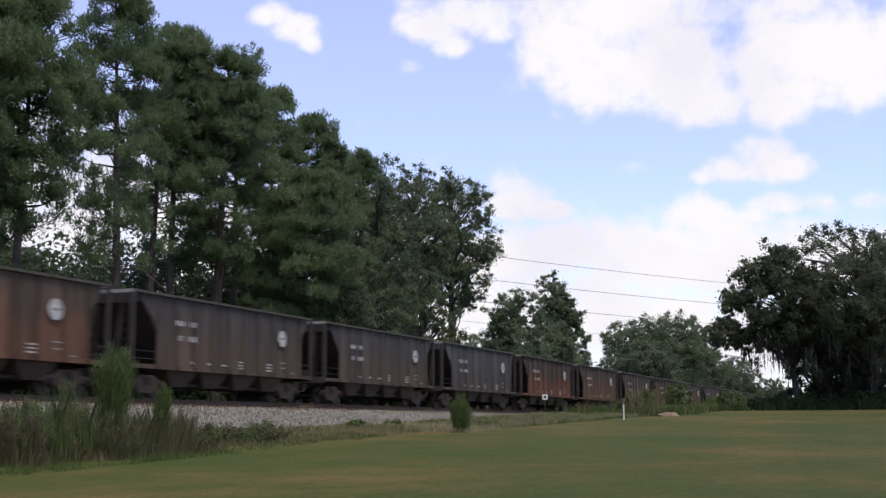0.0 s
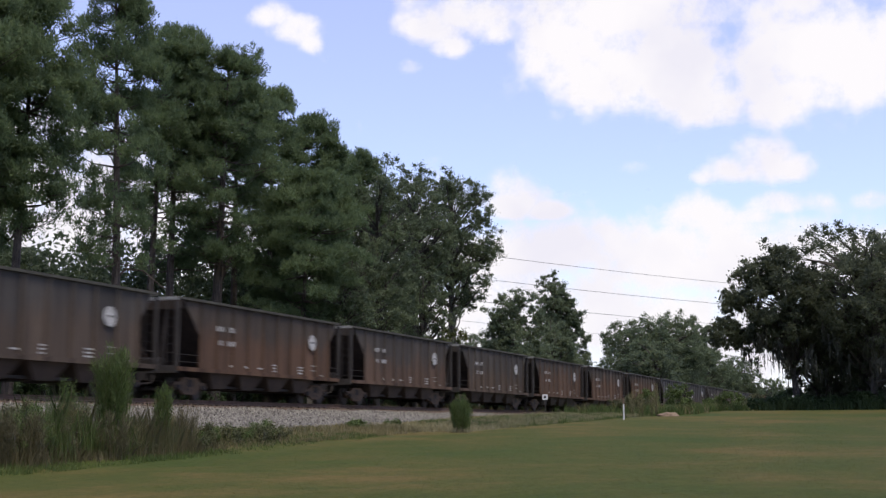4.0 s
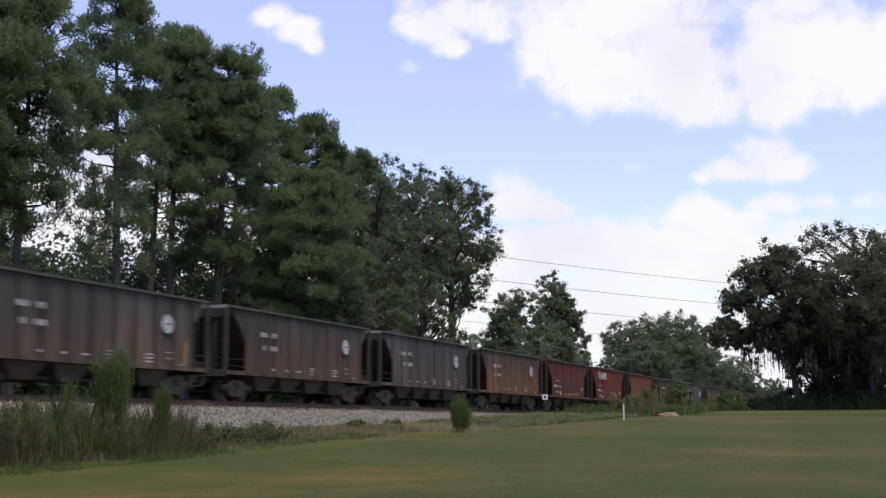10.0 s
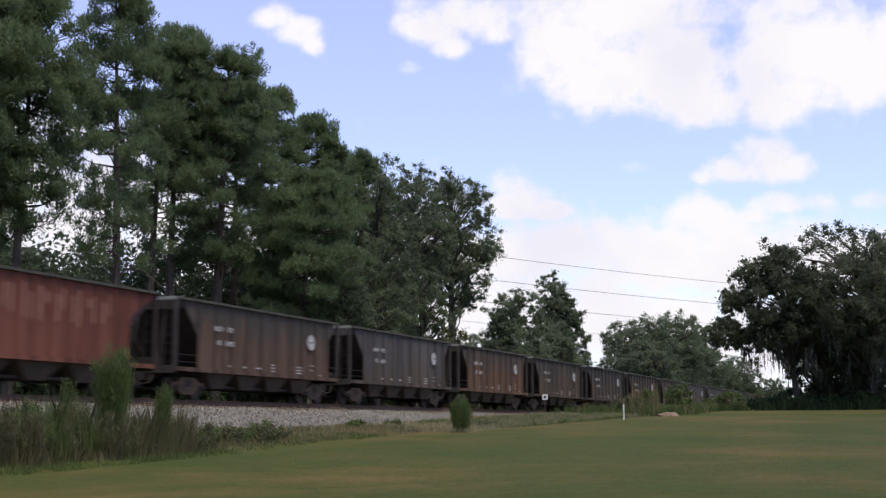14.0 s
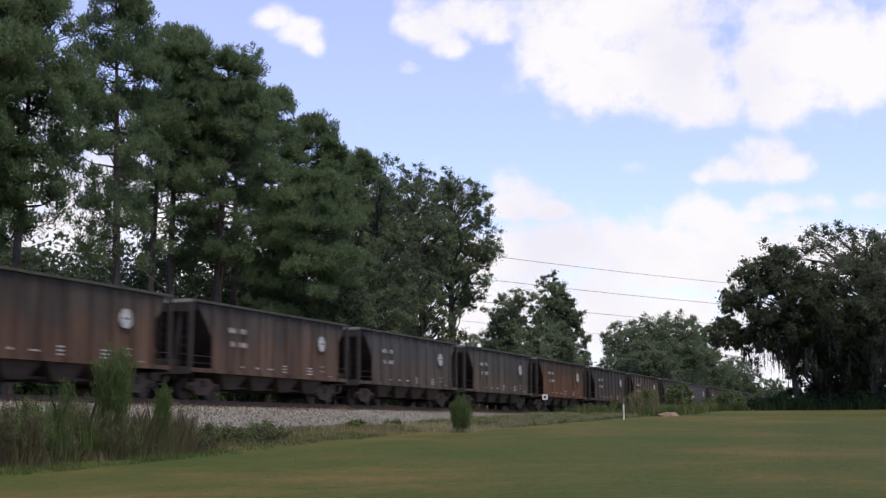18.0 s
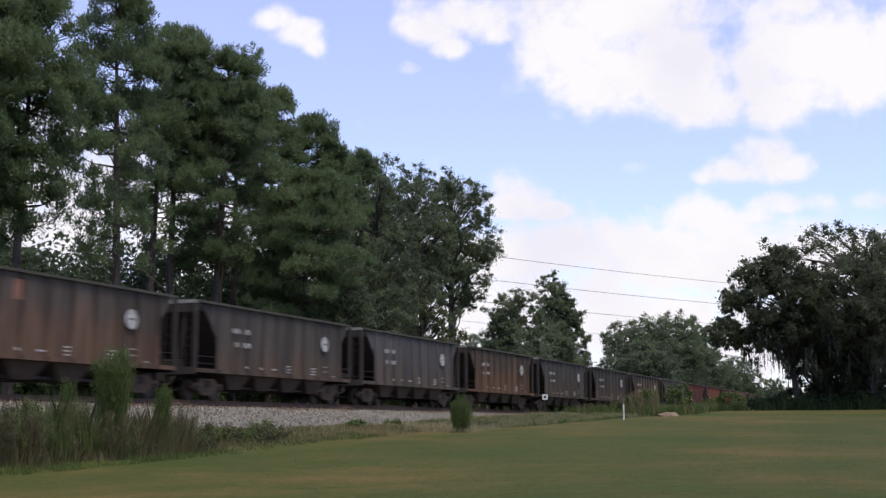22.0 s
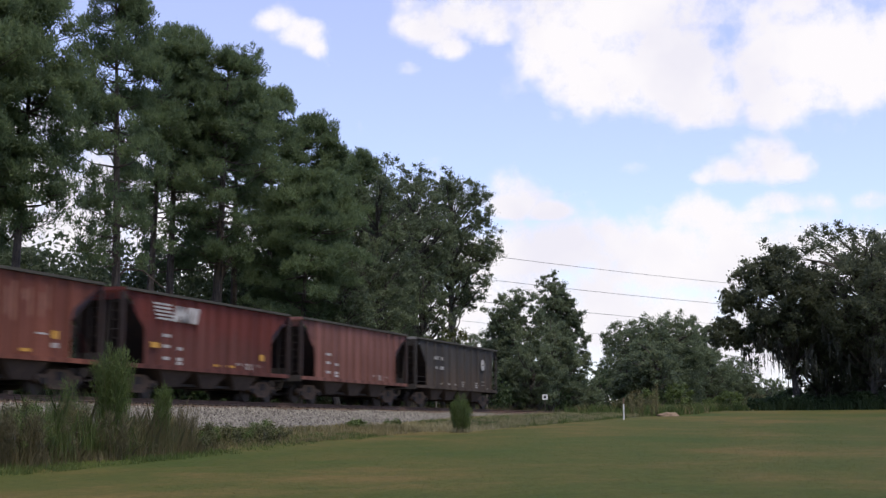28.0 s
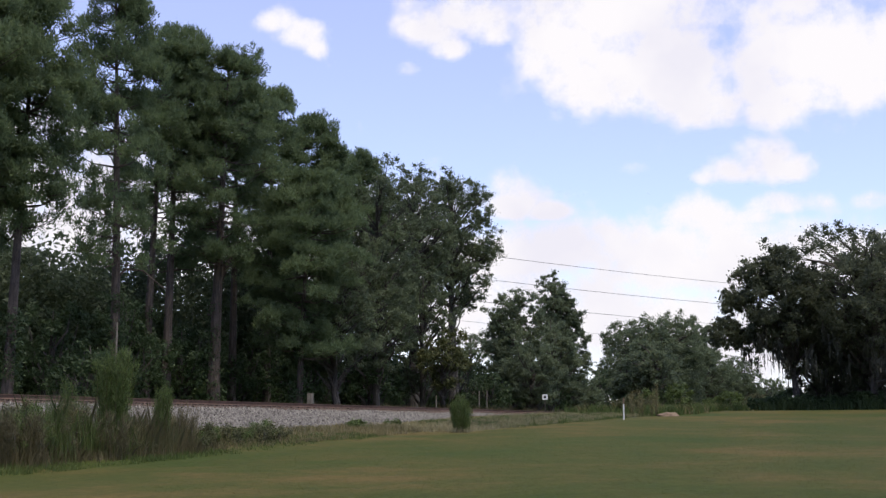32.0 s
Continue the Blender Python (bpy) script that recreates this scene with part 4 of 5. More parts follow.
def understory():
    """Shrubs along the wood's edge, four shapes repeated."""
    rng = np.random.default_rng(9)
    protos = []
    for k in range(4):
        b = broadleaf(90 + k, 0, 0, (5.0, 6.5, 4.0, 8.0)[k], (2.4, 2.7, 2.2, 2.9)[k], 0.2, "dense dark green shrub overgrown with creeper", MAT_VINE, 0.2, 0.5, name="shrub", fill=1.0)
        tagged(b, category="shrub", group="undergrowth behind the railway")
        protos.append(b)
    y, used = 36.0, set()
    while y < 330:
        k = int(rng.integers(0, 4))
        x = -43.5 - rng.uniform(0, 4.0) if rng.uniform() < 0.66 or k in (1, 3) else -39.0 - rng.uniform(0, 2)
        m = Matrix.Translation((x, y, float(ground_z(np.array(x), np.array(y))) - 0.1)) @ Matrix.Rotation(rng.uniform(0, 6.28), 4, 'Z')
        if k not in used:
            protos[k].matrix_basis = m
            used.add(k)
        else:
            copy_thing(protos[k], m)
        y += rng.uniform(1.5, 2.8) * (1 if y < 120 else 2.0)
    # deep wood behind, too thick to count
    n = 2150
    yy = rng.uniform(30, 200, n)
    xx = rng.uniform(-62, -47, n)
    zz = 1.5 + rng.uniform(0, 1, n) * np.where(yy < 118, 12.0, 6.0)
    xx[:450], yy[:450] = rng.uniform(-56, -48, 450), rng.uniform(76, 98, 450)
    zz[:450] = 4 + 11.5 * rng.uniform(0, 1, 450)
    xx[450:720], yy[450:720], zz[450:720] = rng.uniform(-56, -48, 270), rng.uniform(44, 72, 270), rng.uniform(3, 11.6, 270)
    zz[450:] = np.where(yy[450:] < -1.42 * xx[450:], np.minimum(zz[450:], 12.7), zz[450:])
    v, f = leaf_clumps(rng, np.stack([xx, yy, zz], 1), np.tile([1.7, 1.9, 1.3], (n, 1)), 42, 0.42, 0.28, 0.9, 0.3, 0.2)
    k = 950
    far = np.stack([rng.uniform(-58, -46, k), rng.uniform(46, 80, k), rng.uniform(0, 1, k)], 1)
    far[:, 2] = 2.5 + far[:, 2] * np.where(far[:, 1] < -1.43 * far[:, 0], 9.0, 4.5)
    edge = np.stack([rng.uniform(-54, -47, 320), rng.uniform(44, 67, 320), rng.uniform(5, 11.8, 320)], 1)
    far = np.concatenate([far, edge])
    k += 320
    v, f = join_leaves([(v, f), leaf_clumps(rng, far, np.tile([1.4, 1.5, 1.0], (k, 1)), 64, 0.27, 0.18, 0.8, 0.3, 0.2)])
    m = 900
    q = np.stack([rng.uniform(-74, -58, m), 52 + 200 * rng.uniform(0, 1, m) ** 1.7, 2 + rng.uniform(0, 1, m) * 11.5], 1)
    q[q[:, 1] > 150, 2] *= 0.6
    v, f = join_leaves([(v, f), leaf_clumps(rng, q, np.tile([2.4, 2.6, 1.8], (m, 1)), 76, 0.55, 0.38, 0.9, 0.3, 0.2)])
    tagged(new("deep_wood", mesh_arrays("deep_wood", v, f, MAT_DEEPLEAF)), "dark tangled woodland behind the first trees", "woodland", kind="stuff")

    n = 700
    xx = rng.uniform(-40, 420, n)
    yy = 430 + rng.uniform(-15, 25, n)
    zz = 2.4 + rng.uniform(0, 7.5, n)
    v, f = leaf_clumps(rng, np.stack([xx, yy, zz], 1), np.tile([4.0, 3.0, 2.0], (n, 1)), 30, 1.0, 0.7, 0.9, 0.3, 0.2)
    tagged(new("far_woods", mesh_arrays("far_woods", v, f, MAT_BROAD)), "distant low woods on the horizon", "woodland", kind="stuff")


understory()


# ---- weeds, grass and small things by the line ----
def gz(x, y):
    return float(ground_z(np.array(float(x)), np.array(float(y))))


def blades(rng, x, y, height, width, lean=0.3, z=None):
    """Grass blades as slim bent quads and tips: corners and faces."""
    n = len(x)
    z = (ground_z(x, y) if z is None else z) - 0.02
    a = rng.uniform(0, 2 * math.pi, n)
    b = rng.uniform(0, 2 * math.pi, n)
    h = height * rng.uniform(0.55, 1.25, n)
    w = width * rng.uniform(0.6, 1.3, n)
    ln = lean * h * rng.uniform(0.2, 1.2, n)
    c = np.stack([x, y, z], 1)
    side = np.stack([np.cos(a), np.sin(a), np.zeros(n)], 1) * w[:, None] * 0.5
    bow = np.stack([np.cos(b) * ln, np.sin(b) * ln, np.zeros(n)], 1)
    up = np.array([0, 0, 1.0])
    m = c + bow * 0.35 + up * h[:, None] * 0.55
    t = c + bow + up * h[:, None]
    v = np.stack([c - side, c + side, m + side * 0.8, t, m - side * 0.8], 1).reshape(-1, 3)
    return v, np.arange(n * 5).reshape(-1, 5)


def strip(name, label, seed, n, x0, x1, y0, y1, height, width, mat, lean=0.35, patch=0.3):
    """A band of uncut grass between the lawn and the bank, in uneven tufts."""
    rng = np.random.default_rng(seed)
    m = max(8, n // 14)
    cx, cy = rng.uniform(x0, x1, m), rng.uniform(y0, y1, m)
    keep = np.array([noise.noise(Vector((p * 0.5, q * 0.35, seed))) for p, q in zip(cx, cy)]) > -patch
    cx, cy = cx[keep], cy[keep]
    tall = 0.6 + 0.5 * np.array([noise.noise(Vector((p * 0.9, q * 0.6, seed + 9.0))) + 0.5 for p, q in zip(cx, cy)])
    k = n // len(cx)
    x = np.repeat(cx, k) + rng.normal(0, 0.13, len(cx) * k)
    y = np.repeat(cy, k) + rng.normal(0, 0.13, len(cx) * k)
    v, f = blades(rng, x, y, height * np.repeat(tall, k), width, lean)
    return tagged(new(name, mesh_arrays(name, v, f, mat)), label, "grass", kind="stuff")


def plume(seed, x, y, height, spread, stems, mat, label, dens=1.0, name="tall_weed", taper=0.15):
    """A feathery tall weed: several stems, each wrapped in fine upright leaves."""
    rng = np.random.default_rng(seed)
    t = tagged(new(name), label, "weed", "tall weeds before the railway")
    t.location = (x, y, gz(x, y) - 0.03)
    cs, rs = [], []
    for i in range(stems):
        a, q = rng.uniform(0, 6.28), spread * rng.uniform(0.05, 1) ** 0.7
        h = height * rng.uniform(0.72, 1.0) * (1 - taper * q / spread)
        root = np.array([math.cos(a) * q * 0.45, math.sin(a) * q * 0.45, 0])
        tip = np.array([math.cos(a) * q, math.sin(a) * q, h])
        part("stem", limb([root, (root + tip) / 2 + np.array([0, 0, 0.1]), tip], [0.014, 0.01, 0.003], 4), MAT_BROWNWEED, t)
        for u in np.linspace(0.25, 1.0, int(7 * height)):
            cs.append(root * (1 - u) + tip * u + rng.normal(0, 0.02, 3))
            rs.append(np.array([1, 1, 1.5]) * (0.04 + 0.1 * math.sin(math.pi * min(1, u * 0.85))))
    v, f = needle_tris(rng, cs, rs, int(26 * dens), 0.16, 0.0135, 0.5, 1.4, 0.0)
    part_mesh("foliage", mesh_arrays("foliage", v, f, mat), t)
    return t


def bush(seed, x, y, height, radius, mat, label, leaf=0.09, dens=1.0, name="bush", category="bush"):
    rng = np.random.default_rng(seed)
    t = tagged(new(name), label, category, "bushes by the railway bank")
    t.location = (x, y, gz(x, y) - 0.03)
    cs, rs = [], []
    for i in range(int(14 + 16 * radius * height)):
        d = unit(rng.normal(size=3))
        p = np.array([d[0] * radius, d[1] * radius, d[2] * height * 0.5]) * rng.uniform(0.2, 1) ** 0.5 * 0.85 + np.array([0, 0, height * 0.5])
        cs.append(p), rs.append(np.array([1, 1, 0.9]) * rng.uniform(0.1, 0.24) * (0.6 + 0.5 * radius))
        if i < 4:
            part("stem", limb([(p[0] * 0.15, p[1] * 0.15, 0), (p[0] * 0.5, p[1] * 0.5, p[2] * 0.6), p], [0.022, 0.015, 0.006], 4), MAT_BARK2, t)
    v, f = leaf_clumps(rng, cs, rs, int(46 * dens), leaf, leaf * 0.6, 0.8, 0.35, 0.3)
    part_mesh("foliage", mesh_arrays("foliage", v, f, mat), t)
    return t


SWAY = []
SWAY.append(plume(301, -18.9, 25.55, 2.8, 0.5, 36, MAT_WEED, "tall feathery green weed at the lawn's edge", 0.8))
SWAY.append(plume(302, -18.8, 27.5, 1.75, 0.24, 9, MAT_WEED, "slim feathery green weed", 1.0))
SWAY.append(plume(303, -19.5, 24.5, 1.85, 0.3, 5, MAT_WEED, "slender upright weed with pale shoots", 0.5))
SWAY.append(plume(304, -18.9, 28.5, 1.35, 0.26, 5, MAT_BROWNWEED, "thin brown seeding weed", 0.3))
rw = np.random.default_rng(310)
for i in range(22):
    yy = 18.0 + 10.5 * i / 21 + rw.normal(0, 0.3)
    plume(320 + i, -18.2 - rw.uniform(0, 2.4), yy, rw.uniform(0.7, 1.2) * (1.3 if yy < 25 else 0.85), rw.uniform(0.2, 0.4), 6, MAT_BROWNWEED if i % 3 == 0 else (MAT_DRYGRASS if i % 3 == 1 else MAT_WEED), ("brownish going-to-seed weed", "dry pale weed clump", "green weed clump")[i % 3] + " in the uncut strip", 0.8)
strip("weed_stalks", "upright brown weed stalks in the uncut strip", 398, 2400, -20.6, -18.3, 17, 29.0, 1.2, 0.009, MAT_BROWNWEED, 0.3, patch=0.0)
strip("weed_stalks", "upright green weed stalks in the uncut strip", 399, 3400, -20.6, -18.3, 17, 26.0, 1.3, 0.009, MAT_WEED, 0.35, patch=0.0)
for i in range(60):
    bush(600 + i, -18.3 - rw.uniform(0, 2.1), 17.3 + 0.205 * i, rw.uniform(0.45, 1.15) * (1.3 if i < 36 else 0.6), rw.uniform(0.25, 0.5), (MAT_BROWNWEED, MAT_WEED, MAT_OLIVE)[i % 3], ("brownish weed clump", "green weed clump", "dull olive weed clump")[i % 3] + " at the lawn's edge", 0.045, 1.2, "weed_clump", "weed")
for i in range(9):
    yy = 28.3 + 0.72 * i
    bush(360 + i, -18.5 - rw.uniform(0, 0.7), yy, rw.uniform(0.45, 0.75), rw.uniform(0.45, 0.65), MAT_WEED if i % 2 else MAT_OLIVE, "low leafy green bush at the foot of the bank", 0.06, 1.5)
SAPLING = plume(382, -16.88, 44.8, 1.85, 0.46, 13, MAT_WEED, "small bushy green sapling on the lawn's edge", 1.3, "sapling", 0.5)
tagged(SAPLING, category="sapling")
for i, yy in enumerate((44.0, 47.5)):
    bush(385 + i, -21.0, yy, 0.35, 0.5, MAT_WEED, "low green weed on the stone bank", 0.08)
strip("uncut_grass", "uncut green and brown grass below the bank", 401, 11000, -22.0, -18.2, 29.5, 46, 0.22, 0.016, MAT_DRYGRASS, 0.5)
strip("uncut_grass", "brown uncut grass among the weeds", 402, 12000, -20.8, -18.1, 17, 30, 0.4, 0.013, MAT_BROWNWEED, 0.5)
strip("weed_stalks", "fine dull olive weed stems in the uncut strip", 397, 5000, -20.6, -18.2, 17, 28.5, 0.95, 0.008, MAT_OLIVE, 0.35, patch=0.05)
strip("uncut_grass", "green uncut grass at the lawn's edge", 407, 5000, -19.5, -17.9, 27, 40, 0.14, 0.014, MAT_WEED, 0.5)
strip("uncut_grass", "pale green grass fringe where the mower stops", 409, 9000, -18.6, -17.5, 16, 31, 0.13, 0.012, MAT_WEED, 0.6, patch=0.25)
strip("dry_grass", "dry straw-coloured grass strip", 403, 22000, -21.5, -16.6, 44, 80, 0.26, 0.013, MAT_STRAW, 0.6)
strip("uncut_grass", "green grass among the straw", 410, 22000, -21.5, -16.4, 50, 86, 0.24, 0.014, MAT_WEED, 0.6)
strip("dry_grass", "tall rank grass by the line", 404, 40000, -23.0, -14.5, 78, 190, 0.7, 0.038, MAT_WEED, 0.6)
strip("dry_grass", "tall seeding grass by the line", 405, 14000, -23.0, -14.5, 80, 190, 0.75, 0.034, MAT_DRYGRASS, 0.6)
strip("rank_grass", "dark rank grass beneath the oaks", 408, 9000, -12.0, 7.0, 98.5, 102.5, 0.8, 0.07, MAT_VINE, 0.5, patch=1.0)
strip("back_grass", "brownish rank grass beyond the rails", 406, 26000, -37.0, -31.5, 34, 190, 0.8, 0.05, MAT_BROWNWEED, 0.5, patch=0.6)
for i in range(1, 16):
    yy = 78 + i * 6.5 + rw.normal(0, 1.5)
    bush(420 + i, -16.5 - rw.uniform(0, 5.5), yy, rw.uniform(1.3, 2.5), rw.uniform(1.0, 1.8), MAT_OLIVE if i % 2 else MAT_WEED, "rank green weeds and brambles by the line", 0.16)
for i in range(7):
    plume(440 + i, -16.5 + rw.normal(0, 0.5), 72.5 + i * 0.9, rw.uniform(1.6, 2.3), 0.2, 3, MAT_DRYGRASS, "tall pale dry weed stalks", 0.3)
for i in range(15):
    bush(460 + i, -12.2 + i * 1.25, 101.0 + rw.normal(0, 0.6), rw.uniform(1.1, 1.7), rw.uniform(1.2, 1.7), MAT_VINE, "dark low shrub beneath the oaks", 0.2, 1.3, "shrub", "shrub")
for i in range(13):
    bush(480 + i, -10.5 + i * 2.0, 108.5 + rw.normal(0, 0.6), rw.uniform(2.0, 2.8), rw.uniform(1.4, 1.9), MAT_VINE, "dark shrub behind the oaks", 0.24, 1.3, "shrub", "shrub")


def mown_blades():
    """Short blades of the mown lawn, thinning with distance."""
    rng = np.random.default_rng(500)
    n = 100000
    d = 14.5 * (70 / 14.5) ** rng.uniform(0, 1, n)
    a = np.radians(rng.uniform(-46, 4, n))
    x, y = d * np.sin(a), d * np.cos(a)
    ok = x > np.where(y < 44, -18.4, -17.2)
    x, y, d = x[ok], y[ok], d[ok]
    n = len(x)
    h = rng.uniform(0.004, 0.011, n)
    w = rng.uniform(0.008, 0.016, n) * np.clip(d / 20, 1, 2.5)
    t = rng.uniform(0, 6.28, n)
    c = np.stack([x, y, ground_z(x, y) + 0.002], 1)
    side = np.stack([np.cos(t) * w, np.sin(t) * w, np.zeros(n)], 1) * 0.5
    tip = c + np.stack([rng.normal(0, 0.035, n), rng.normal(0, 0.035, n), h * 0.8], 1)
    v = np.stack([c - side, c + side, tip], 1).reshape(-1, 3)
    tagged(new("lawn_blades", mesh_arrays("lawn_blades", v, np.arange(3 * n).reshape(-1, 3), MAT_LAWNBLADE)), "short mown grass blades of the lawn", "grass", kind="stuff")


mown_blades()


def small_things():
    # survey stake
    x, y = -15.4, 66.2
    st = tagged(new("marker_stake"), "white wooden marker stake with orange-red top", "stake")
    st.location = (x, y, gz(x, y) - 0.1)
    bm = boxes((-0.032, 0.032, -0.032, 0.032, 0, 0.95))
    bmesh.ops.bevel(bm, geom=bm.edges, offset=0.005, segments=1)
    part("post", bm, MAT_STAKE, st)
    part("painted_top", boxes((-0.035, 0.035, -0.035, 0.035, 0.95, 1.3)), MAT_SOIL, st, "orange-brown painted top")
    # small square sign by the line
    x, y = -23.0, 76.6
    sg = tagged(new("trackside_sign"), "small white square sign with dark border on a post", "sign")
    sg.location = (x, y, gz(x, y) - 0.1)
    sg.rotation_euler.z = radians(16)
    part("post", boxes((-0.03, 0.03, -0.03, 0.03, 0, 1.44)), MAT_BARK2, sg)
    pl = part("plate", boxes((-0.17, 0.17, -0.05, -0.03, 1.1, 1.44)), MAT_STAKE, sg)
    part("dark_panel", boxes((-0.09, 0.09, -0.056, -0.051, 1.18, 1.36)), MAT_MARKDARK, pl)
    # bare soil mound
    x, y = -15.0, 76.8
    bm = bmesh.new()
    bmesh.ops.create_icosphere(bm, subdivisions=4, radius=1.0)
    for v in bm.verts:
        k = noise.noise(v.co * 1.6) * 0.1
        v.co = Vector((v.co.x * (0.72 + k), v.co.y * (0.65 + k), max(-0.1, v.co.z) * (0.26 + k)))
    me = bpy.data.meshes.new("soil_mound")
    bm.to_mesh(me)
    bm.free()
    me.materials.append(MAT_SOIL)
    mound = tagged(new("soil_mound", me), "small heap of bare orange-brown soil", "soil mound")
    mound.location = (x, y, gz(x, y) - 0.02)
    # things behind the rails
    x, y = -34.2, 65.3
    bx = tagged(new("trackside_cabinet"), "pale grey weathered trackside cabinet", "cabinet")
    bx.location = (x, y, gz(x, y) - 0.05)
    bm = boxes((-0.14, 0.14, -0.14, 0.14, 0.5, 1.5))
    bmesh.ops.bevel(bm, geom=bm.edges, offset=0.03, segments=2)
    part("housing", bm, MAT_POST, bx)
    part("leg", boxes((-0.08, 0.08, -0.08, 0.08, 0, 0.5)), MAT_POST, bx)
    for px, py, hh in ((-37.0, 50.05, 4.7), (-35.5, 88.8, 1.9), (-35.5, 98.7, 2.5), (-35.5, 100.7, 2.6)):
        bm = bmesh.new()
        tube(bm, [(0, 0, 0), (0, 0, hh)], [0.06, 0.045], 8)
        po = tagged(new("old_post"), "weathered pale wooden post among the shrubs", "post")
        po.location = (px, py, gz(px, py) - 0.1)
        part("shaft", bm, MAT_POST, po)


small_things()


def power_lines():
    ends = ((-70.0, 157.6, 26.2), (-24.0, 297.0, 32.0))
    for k, drop in enumerate((0.0, 3.9, 7.6, 11.0)):
        a, b = Vector(ends[0]), Vector(ends[1])
        a.z += 1.0 - drop * 0.92
        b.z += 0.7 - drop * 1.25
        pts = []
        for i in range(21):
            u = i / 20
            p = a.lerp(b, u)
            p.z -= 1.6 * 4 * u * (1 - u) * 0.35
            pts.append(p)
        bm = bmesh.new()
        tube(bm, pts, [0.04 if k < 3 else 0.025] * 21, 5)
        me = bpy.data.meshes.new("power_wire")
        bm.to_mesh(me)
        bm.free()
        me.materials.append(MAT_WIRE)
        tagged(new("power_wire", me), "thin dark overhead power wire", "power line", "overhead power wires")
    for x, y, z in ends:
        g = gz(x, y) - 0.3
        po = tagged(new("utility_pole"), "tall grey utility pole carrying wires", "utility pole")
        po.location = (x, y, g)
        bm = bmesh.new()
        tube(bm, [(0, 0, 0), (0, 0, z - g + 0.5)], [0.24, 0.14], 10)
        part("shaft", bm, MAT_POST, po)


power_lines()


# ---- sky ----
def cloud_material():
    m = bpy.data.materials.new("cloud_white")
    m.use_nodes = True
    n, l = m.node_tree.nodes, m.node_tree.links
    n.remove(n["Principled BSDF"])
    cover = n.new("ShaderNodeAttribute")
    cover.attribute_name = "cover"
    t = tex(n, l, 0.011, 8, 0.58)
    t2 = tex(n, l, 0.0025, 4, 0.55)
    add = n.new("ShaderNodeMath")
    add.operation = 'MULTIPLY_ADD'
    l.new(t.outputs["Fac"], add.inputs[0])
    add.inputs[1].default_value = 1.5
    l.new(cover.outputs["Fac"], add.inputs[2])
    r = n.new("ShaderNodeMapRange")
    r.interpolation_type = 'SMOOTHSTEP'
    r.inputs["From Min"].default_value, r.inputs["From Max"].default_value = 0.98, 1.66
    l.new(add.outputs[0], r.inputs["Value"])
    em = n.new("ShaderNodeEmission")
    c = ramp(n, [(0.36, (0.88, 0.86, 0.95)), (0.56, (1.0, 0.97, 1.0))])
    l.new(t2.outputs["Fac"], c.inputs["Fac"])
    l.new(c.outputs["Color"], em.inputs["Color"])
    em.inputs["Strength"].default_value = 0.78
    tr = n.new("ShaderNodeBsdfTransparent")
    mx = n.new("ShaderNodeMixShader")
    l.new(r.outputs["Result"], mx.inputs[0])
    l.new(tr.outputs[0], mx.inputs[1])
    l.new(em.outputs[0], mx.inputs[2])
    l.new(mx.outputs[0], n["Material Output"].inputs["Surface"])
    return m


MAT_CLOUD = cloud_material()
CLOUDS = []


def cloud(label, dist, puffs, drift):
    """A far cloud bank on a piece of the sky's dome. Puffs: azimuth, elevation, half-width, half-height in degrees, weight."""
    a0, a1 = min(p[0] - p[2] * 2.6 for p in puffs), max(p[0] + p[2] * 2.6 for p in puffs)
    e0, e1 = max(0.3, min(p[1] - p[3] * 2.6 for p in puffs)), max(p[1] + p[3] * 2.6 for p in puffs)
    na, ne = int((a1 - a0) / 0.18) + 2, int((e1 - e0) / 0.18) + 2
    A, E = np.meshgrid(np.linspace(a0, a1, na), np.linspace(e0, e1, ne))
    cov = np.zeros_like(A)
    for a, e, w, h, k in puffs:
        q = ((A - a) / w) ** 2 + ((E - e) / np.where(E < e, h * 0.75, h)) ** 2
        cov = np.maximum(cov, k * np.exp(-0.55 * q ** 1.5))
    ra, re = np.radians(A), np.radians(E)
    v = np.stack([np.sin(ra) * np.cos(re), np.cos(ra) * np.cos(re), np.sin(re)], -1).reshape(-1, 3) * dist
    i = np.arange((ne - 1) * (na - 1))
    i = i // (na - 1) * na + i % (na - 1)
    me = mesh_arrays("cloud", v, np.stack([i, i + 1, i + na + 1, i + na], 1), MAT_CLOUD, True)
    at = me.attributes.new("cover", 'FLOAT', 'POINT')
    at.data.foreach_set("value", cov.ravel().astype(np.float32))
    ob = tagged(new("cloud", me), label, "cloud", "clouds in the summer sky", kind="structure")
    CLOUDS.append((ob, drift))


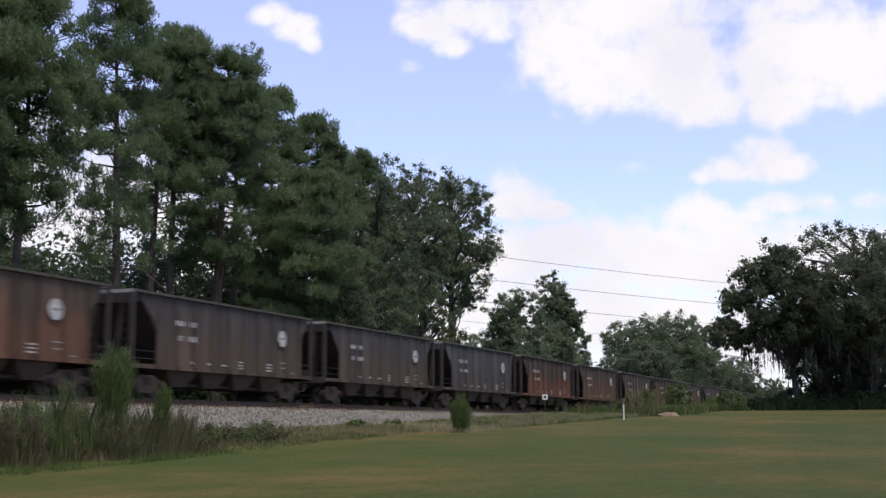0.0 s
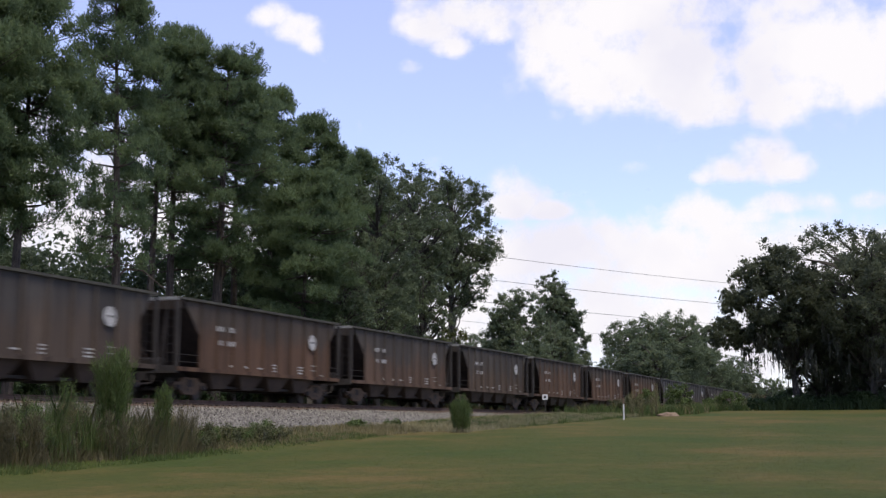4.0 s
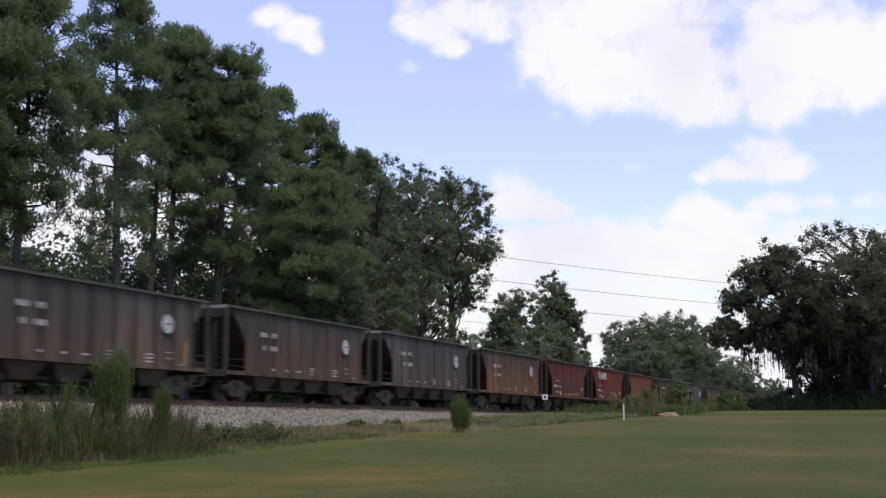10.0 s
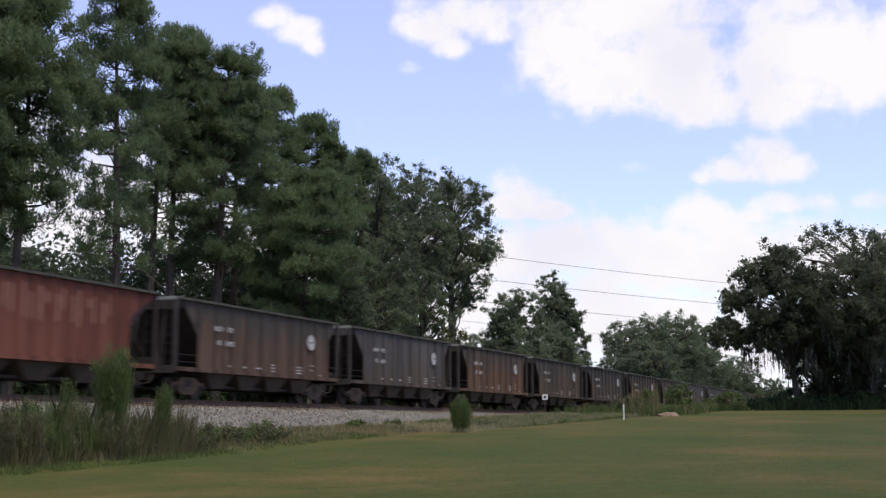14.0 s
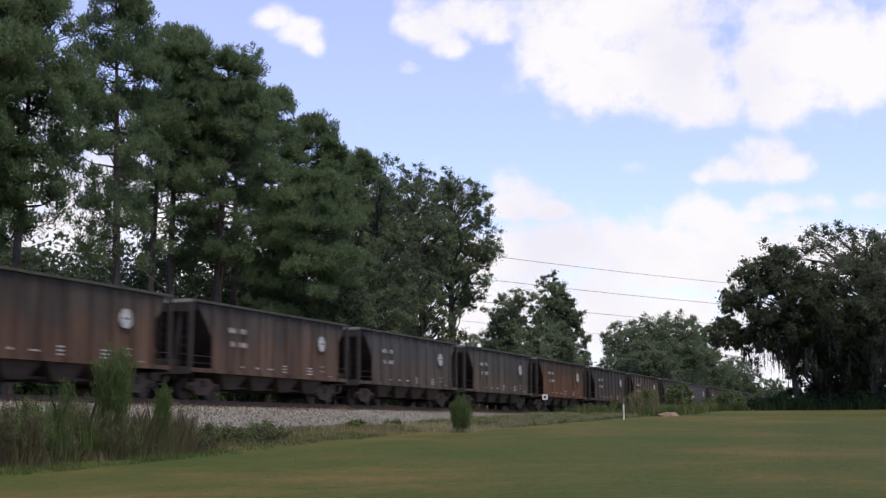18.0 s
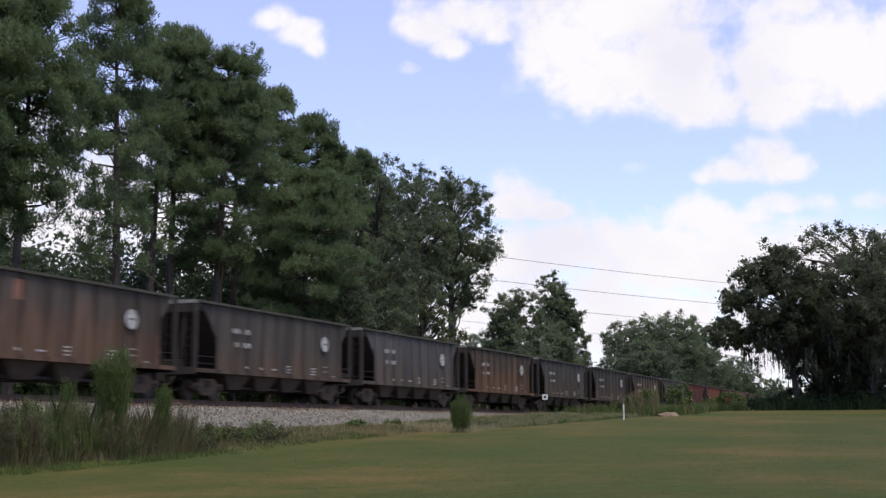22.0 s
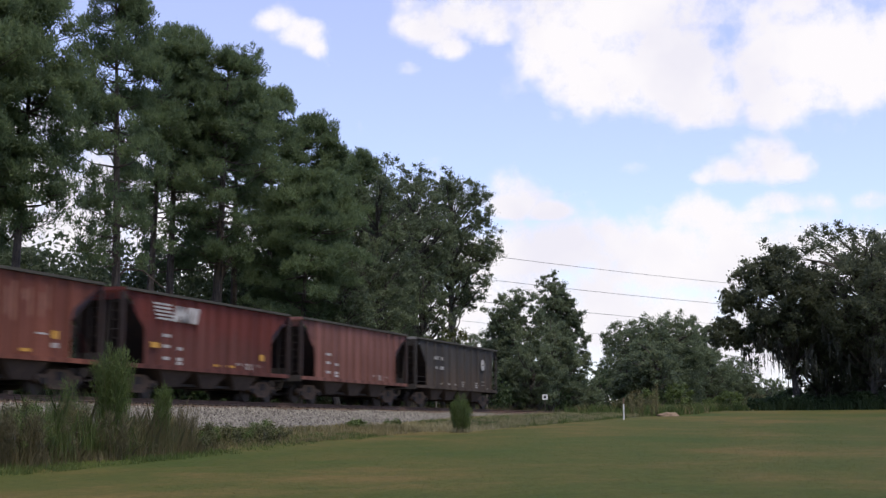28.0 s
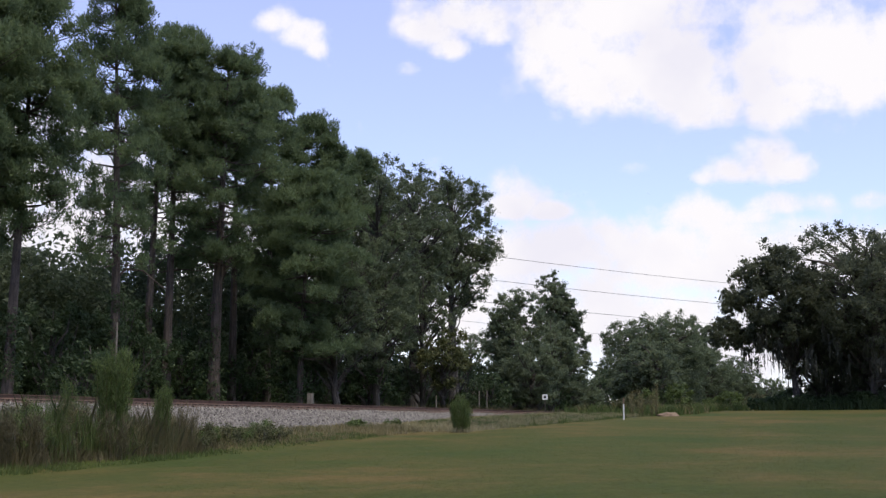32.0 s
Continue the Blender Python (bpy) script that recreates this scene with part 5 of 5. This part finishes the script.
cloud("small white cumulus cloud", 3000, [(-29.68, 18.84, 1.13, 0.68, 0.85), (-28.72, 18.31, 1.2, 0.79, 0.85), (-27.95, 17.78, 0.6, 0.58, 0.7)], (0.27, -0.32))
cloud("torn white cumulus cloud", 3050, [(-21.86, 18.58, 2.01, 1.05, 0.85), (-20.2, 19.09, 2.26, 1.31, 0.9), (-21.03, 17.68, 1.0, 0.66, 0.75), (-23.09, 16.69, 0.6, 0.52, 0.65), (-18.83, 18.43, 1.0, 1.05, 0.7), (-22.69, 19.6, 1.25, 0.52, 0.6)], (-0.1, -0.12))
cloud("great bright cumulus bank", 3100, [(-15.55, 17.33, 2.26, 2.36, 0.95), (-13.14, 16.22, 2.76, 2.36, 1), (-10.47, 16.09, 2.76, 2.62, 1), (-8.95, 14.34, 2.26, 1.05, 0.9), (-12.8, 19.02, 5.52, 1.57, 0.95), (-5.28, 16.01, 2.26, 2.88, 1), (-3.0, 16.32, 3.01, 2.62, 1), (-5.61, 14.14, 2.01, 0.92, 0.9), (-1.07, 15.65, 3.01, 2.1, 1), (-4.92, 18.48, 3.01, 1.05, 0.75), (1.11, 16.16, 3.76, 2.62, 0.95), (-4.07, 14.79, 1.9, 1.1, 0.95)], (-0.12, -0.1))
cloud("flat-bottomed cumulus cloud", 3150, [(-6.4, 12.0, 1.4, 0.95, 0.95), (-7.6, 11.5, 1.6, 0.7, 0.9), (-5.3, 11.5, 1.4, 0.75, 0.9), (-8.9, 11.3, 1.0, 0.42, 0.7)], (0.05, -0.03))
cloud("long low cloud bank", 3200, [(-18.21, 10.43, 1.5, 1.18, 0.85), (-16.9, 10.0, 1.1, 0.5, 0.55), (-18.36, 7.9, 2.76, 1.5, 0.95), (-15.69, 8.1, 3.01, 1.3, 1), (-13.57, 8.1, 3.26, 1.3, 1), (-18.21, 10.16, 1.3, 0.85, 1.1), (-16.6, 9.88, 1.2, 0.5, 1.0), (-7.82, 9.38, 1.9, 0.55, 0.9), (-10.97, 7.27, 4.01, 1.83, 1), (-7.89, 7.19, 4.26, 1.83, 1), (-4.89, 7.09, 3.76, 2.1, 1), (-9.36, 9.44, 2.13, 0.94, 0.9), (-8.1, 8.75, 2.76, 0.79, 0.85), (-5.53, 9.88, 2.01, 0.58, 0.85), (-1.73, 9.77, 1.0, 0.52, 0.75), (-15.73, 4.98, 6.52, 2.36, 0.95), (-9.27, 3.85, 6.52, 2.36, 0.9), (-20.51, 5.0, 3.76, 2.62, 0.9), (-1.52, 6.7, 3.76, 2.36, 0.9), (-27.46, 7.35, 10.53, 3.67, 0.9), (-38.08, 8.87, 6.52, 4.45, 0.85), (-40.44, 12.28, 4.01, 2.36, 0.75)], (0.02, -0.02))
cloud("faint wisp of cloud", 3250, [(-12.49, 11.77, 0.65, 0.42, 0.42), (-15.87, 14.35, 0.85, 0.42, 0.45)], (0.0, -0.05))


# ---- motion of the train and the clouds ----
def travel(t):
    return 22.098 * t + 0.00984 * t * t + 0.000237 * t ** 3


def motions():
    times = [0, 4, 8, 12, 16, 20, 24, 28, 32]
    for car, y in TRAIN:
        walk(car, [(t, pose(TRACK_X, y - travel(t), RAIL_Z)) for t in times])
    for k, w in enumerate(SWAY):
        rows = []
        for i in range(33):
            calm = 0.5 if i > 29 else 1.0
            lx = calm * (0.9 * math.sin(i * 2.1 + k) + 0.6 * math.sin(i * 3.7 + 2 * k))
            ly = calm * (0.8 * math.sin(i * 1.7 + 2 * k) - 0.9)
            rows.append((float(i), pose(*w.location, lx, ly, 0)))
        walk(w, rows)
    for ob, (da, de) in CLOUDS:
        walk(ob, [(t, pose(0, 0, 0, de * t / 32.0 * 0.9, 0, -da * t / 32.0)) for t in (0.0, 32.0)])


motions()
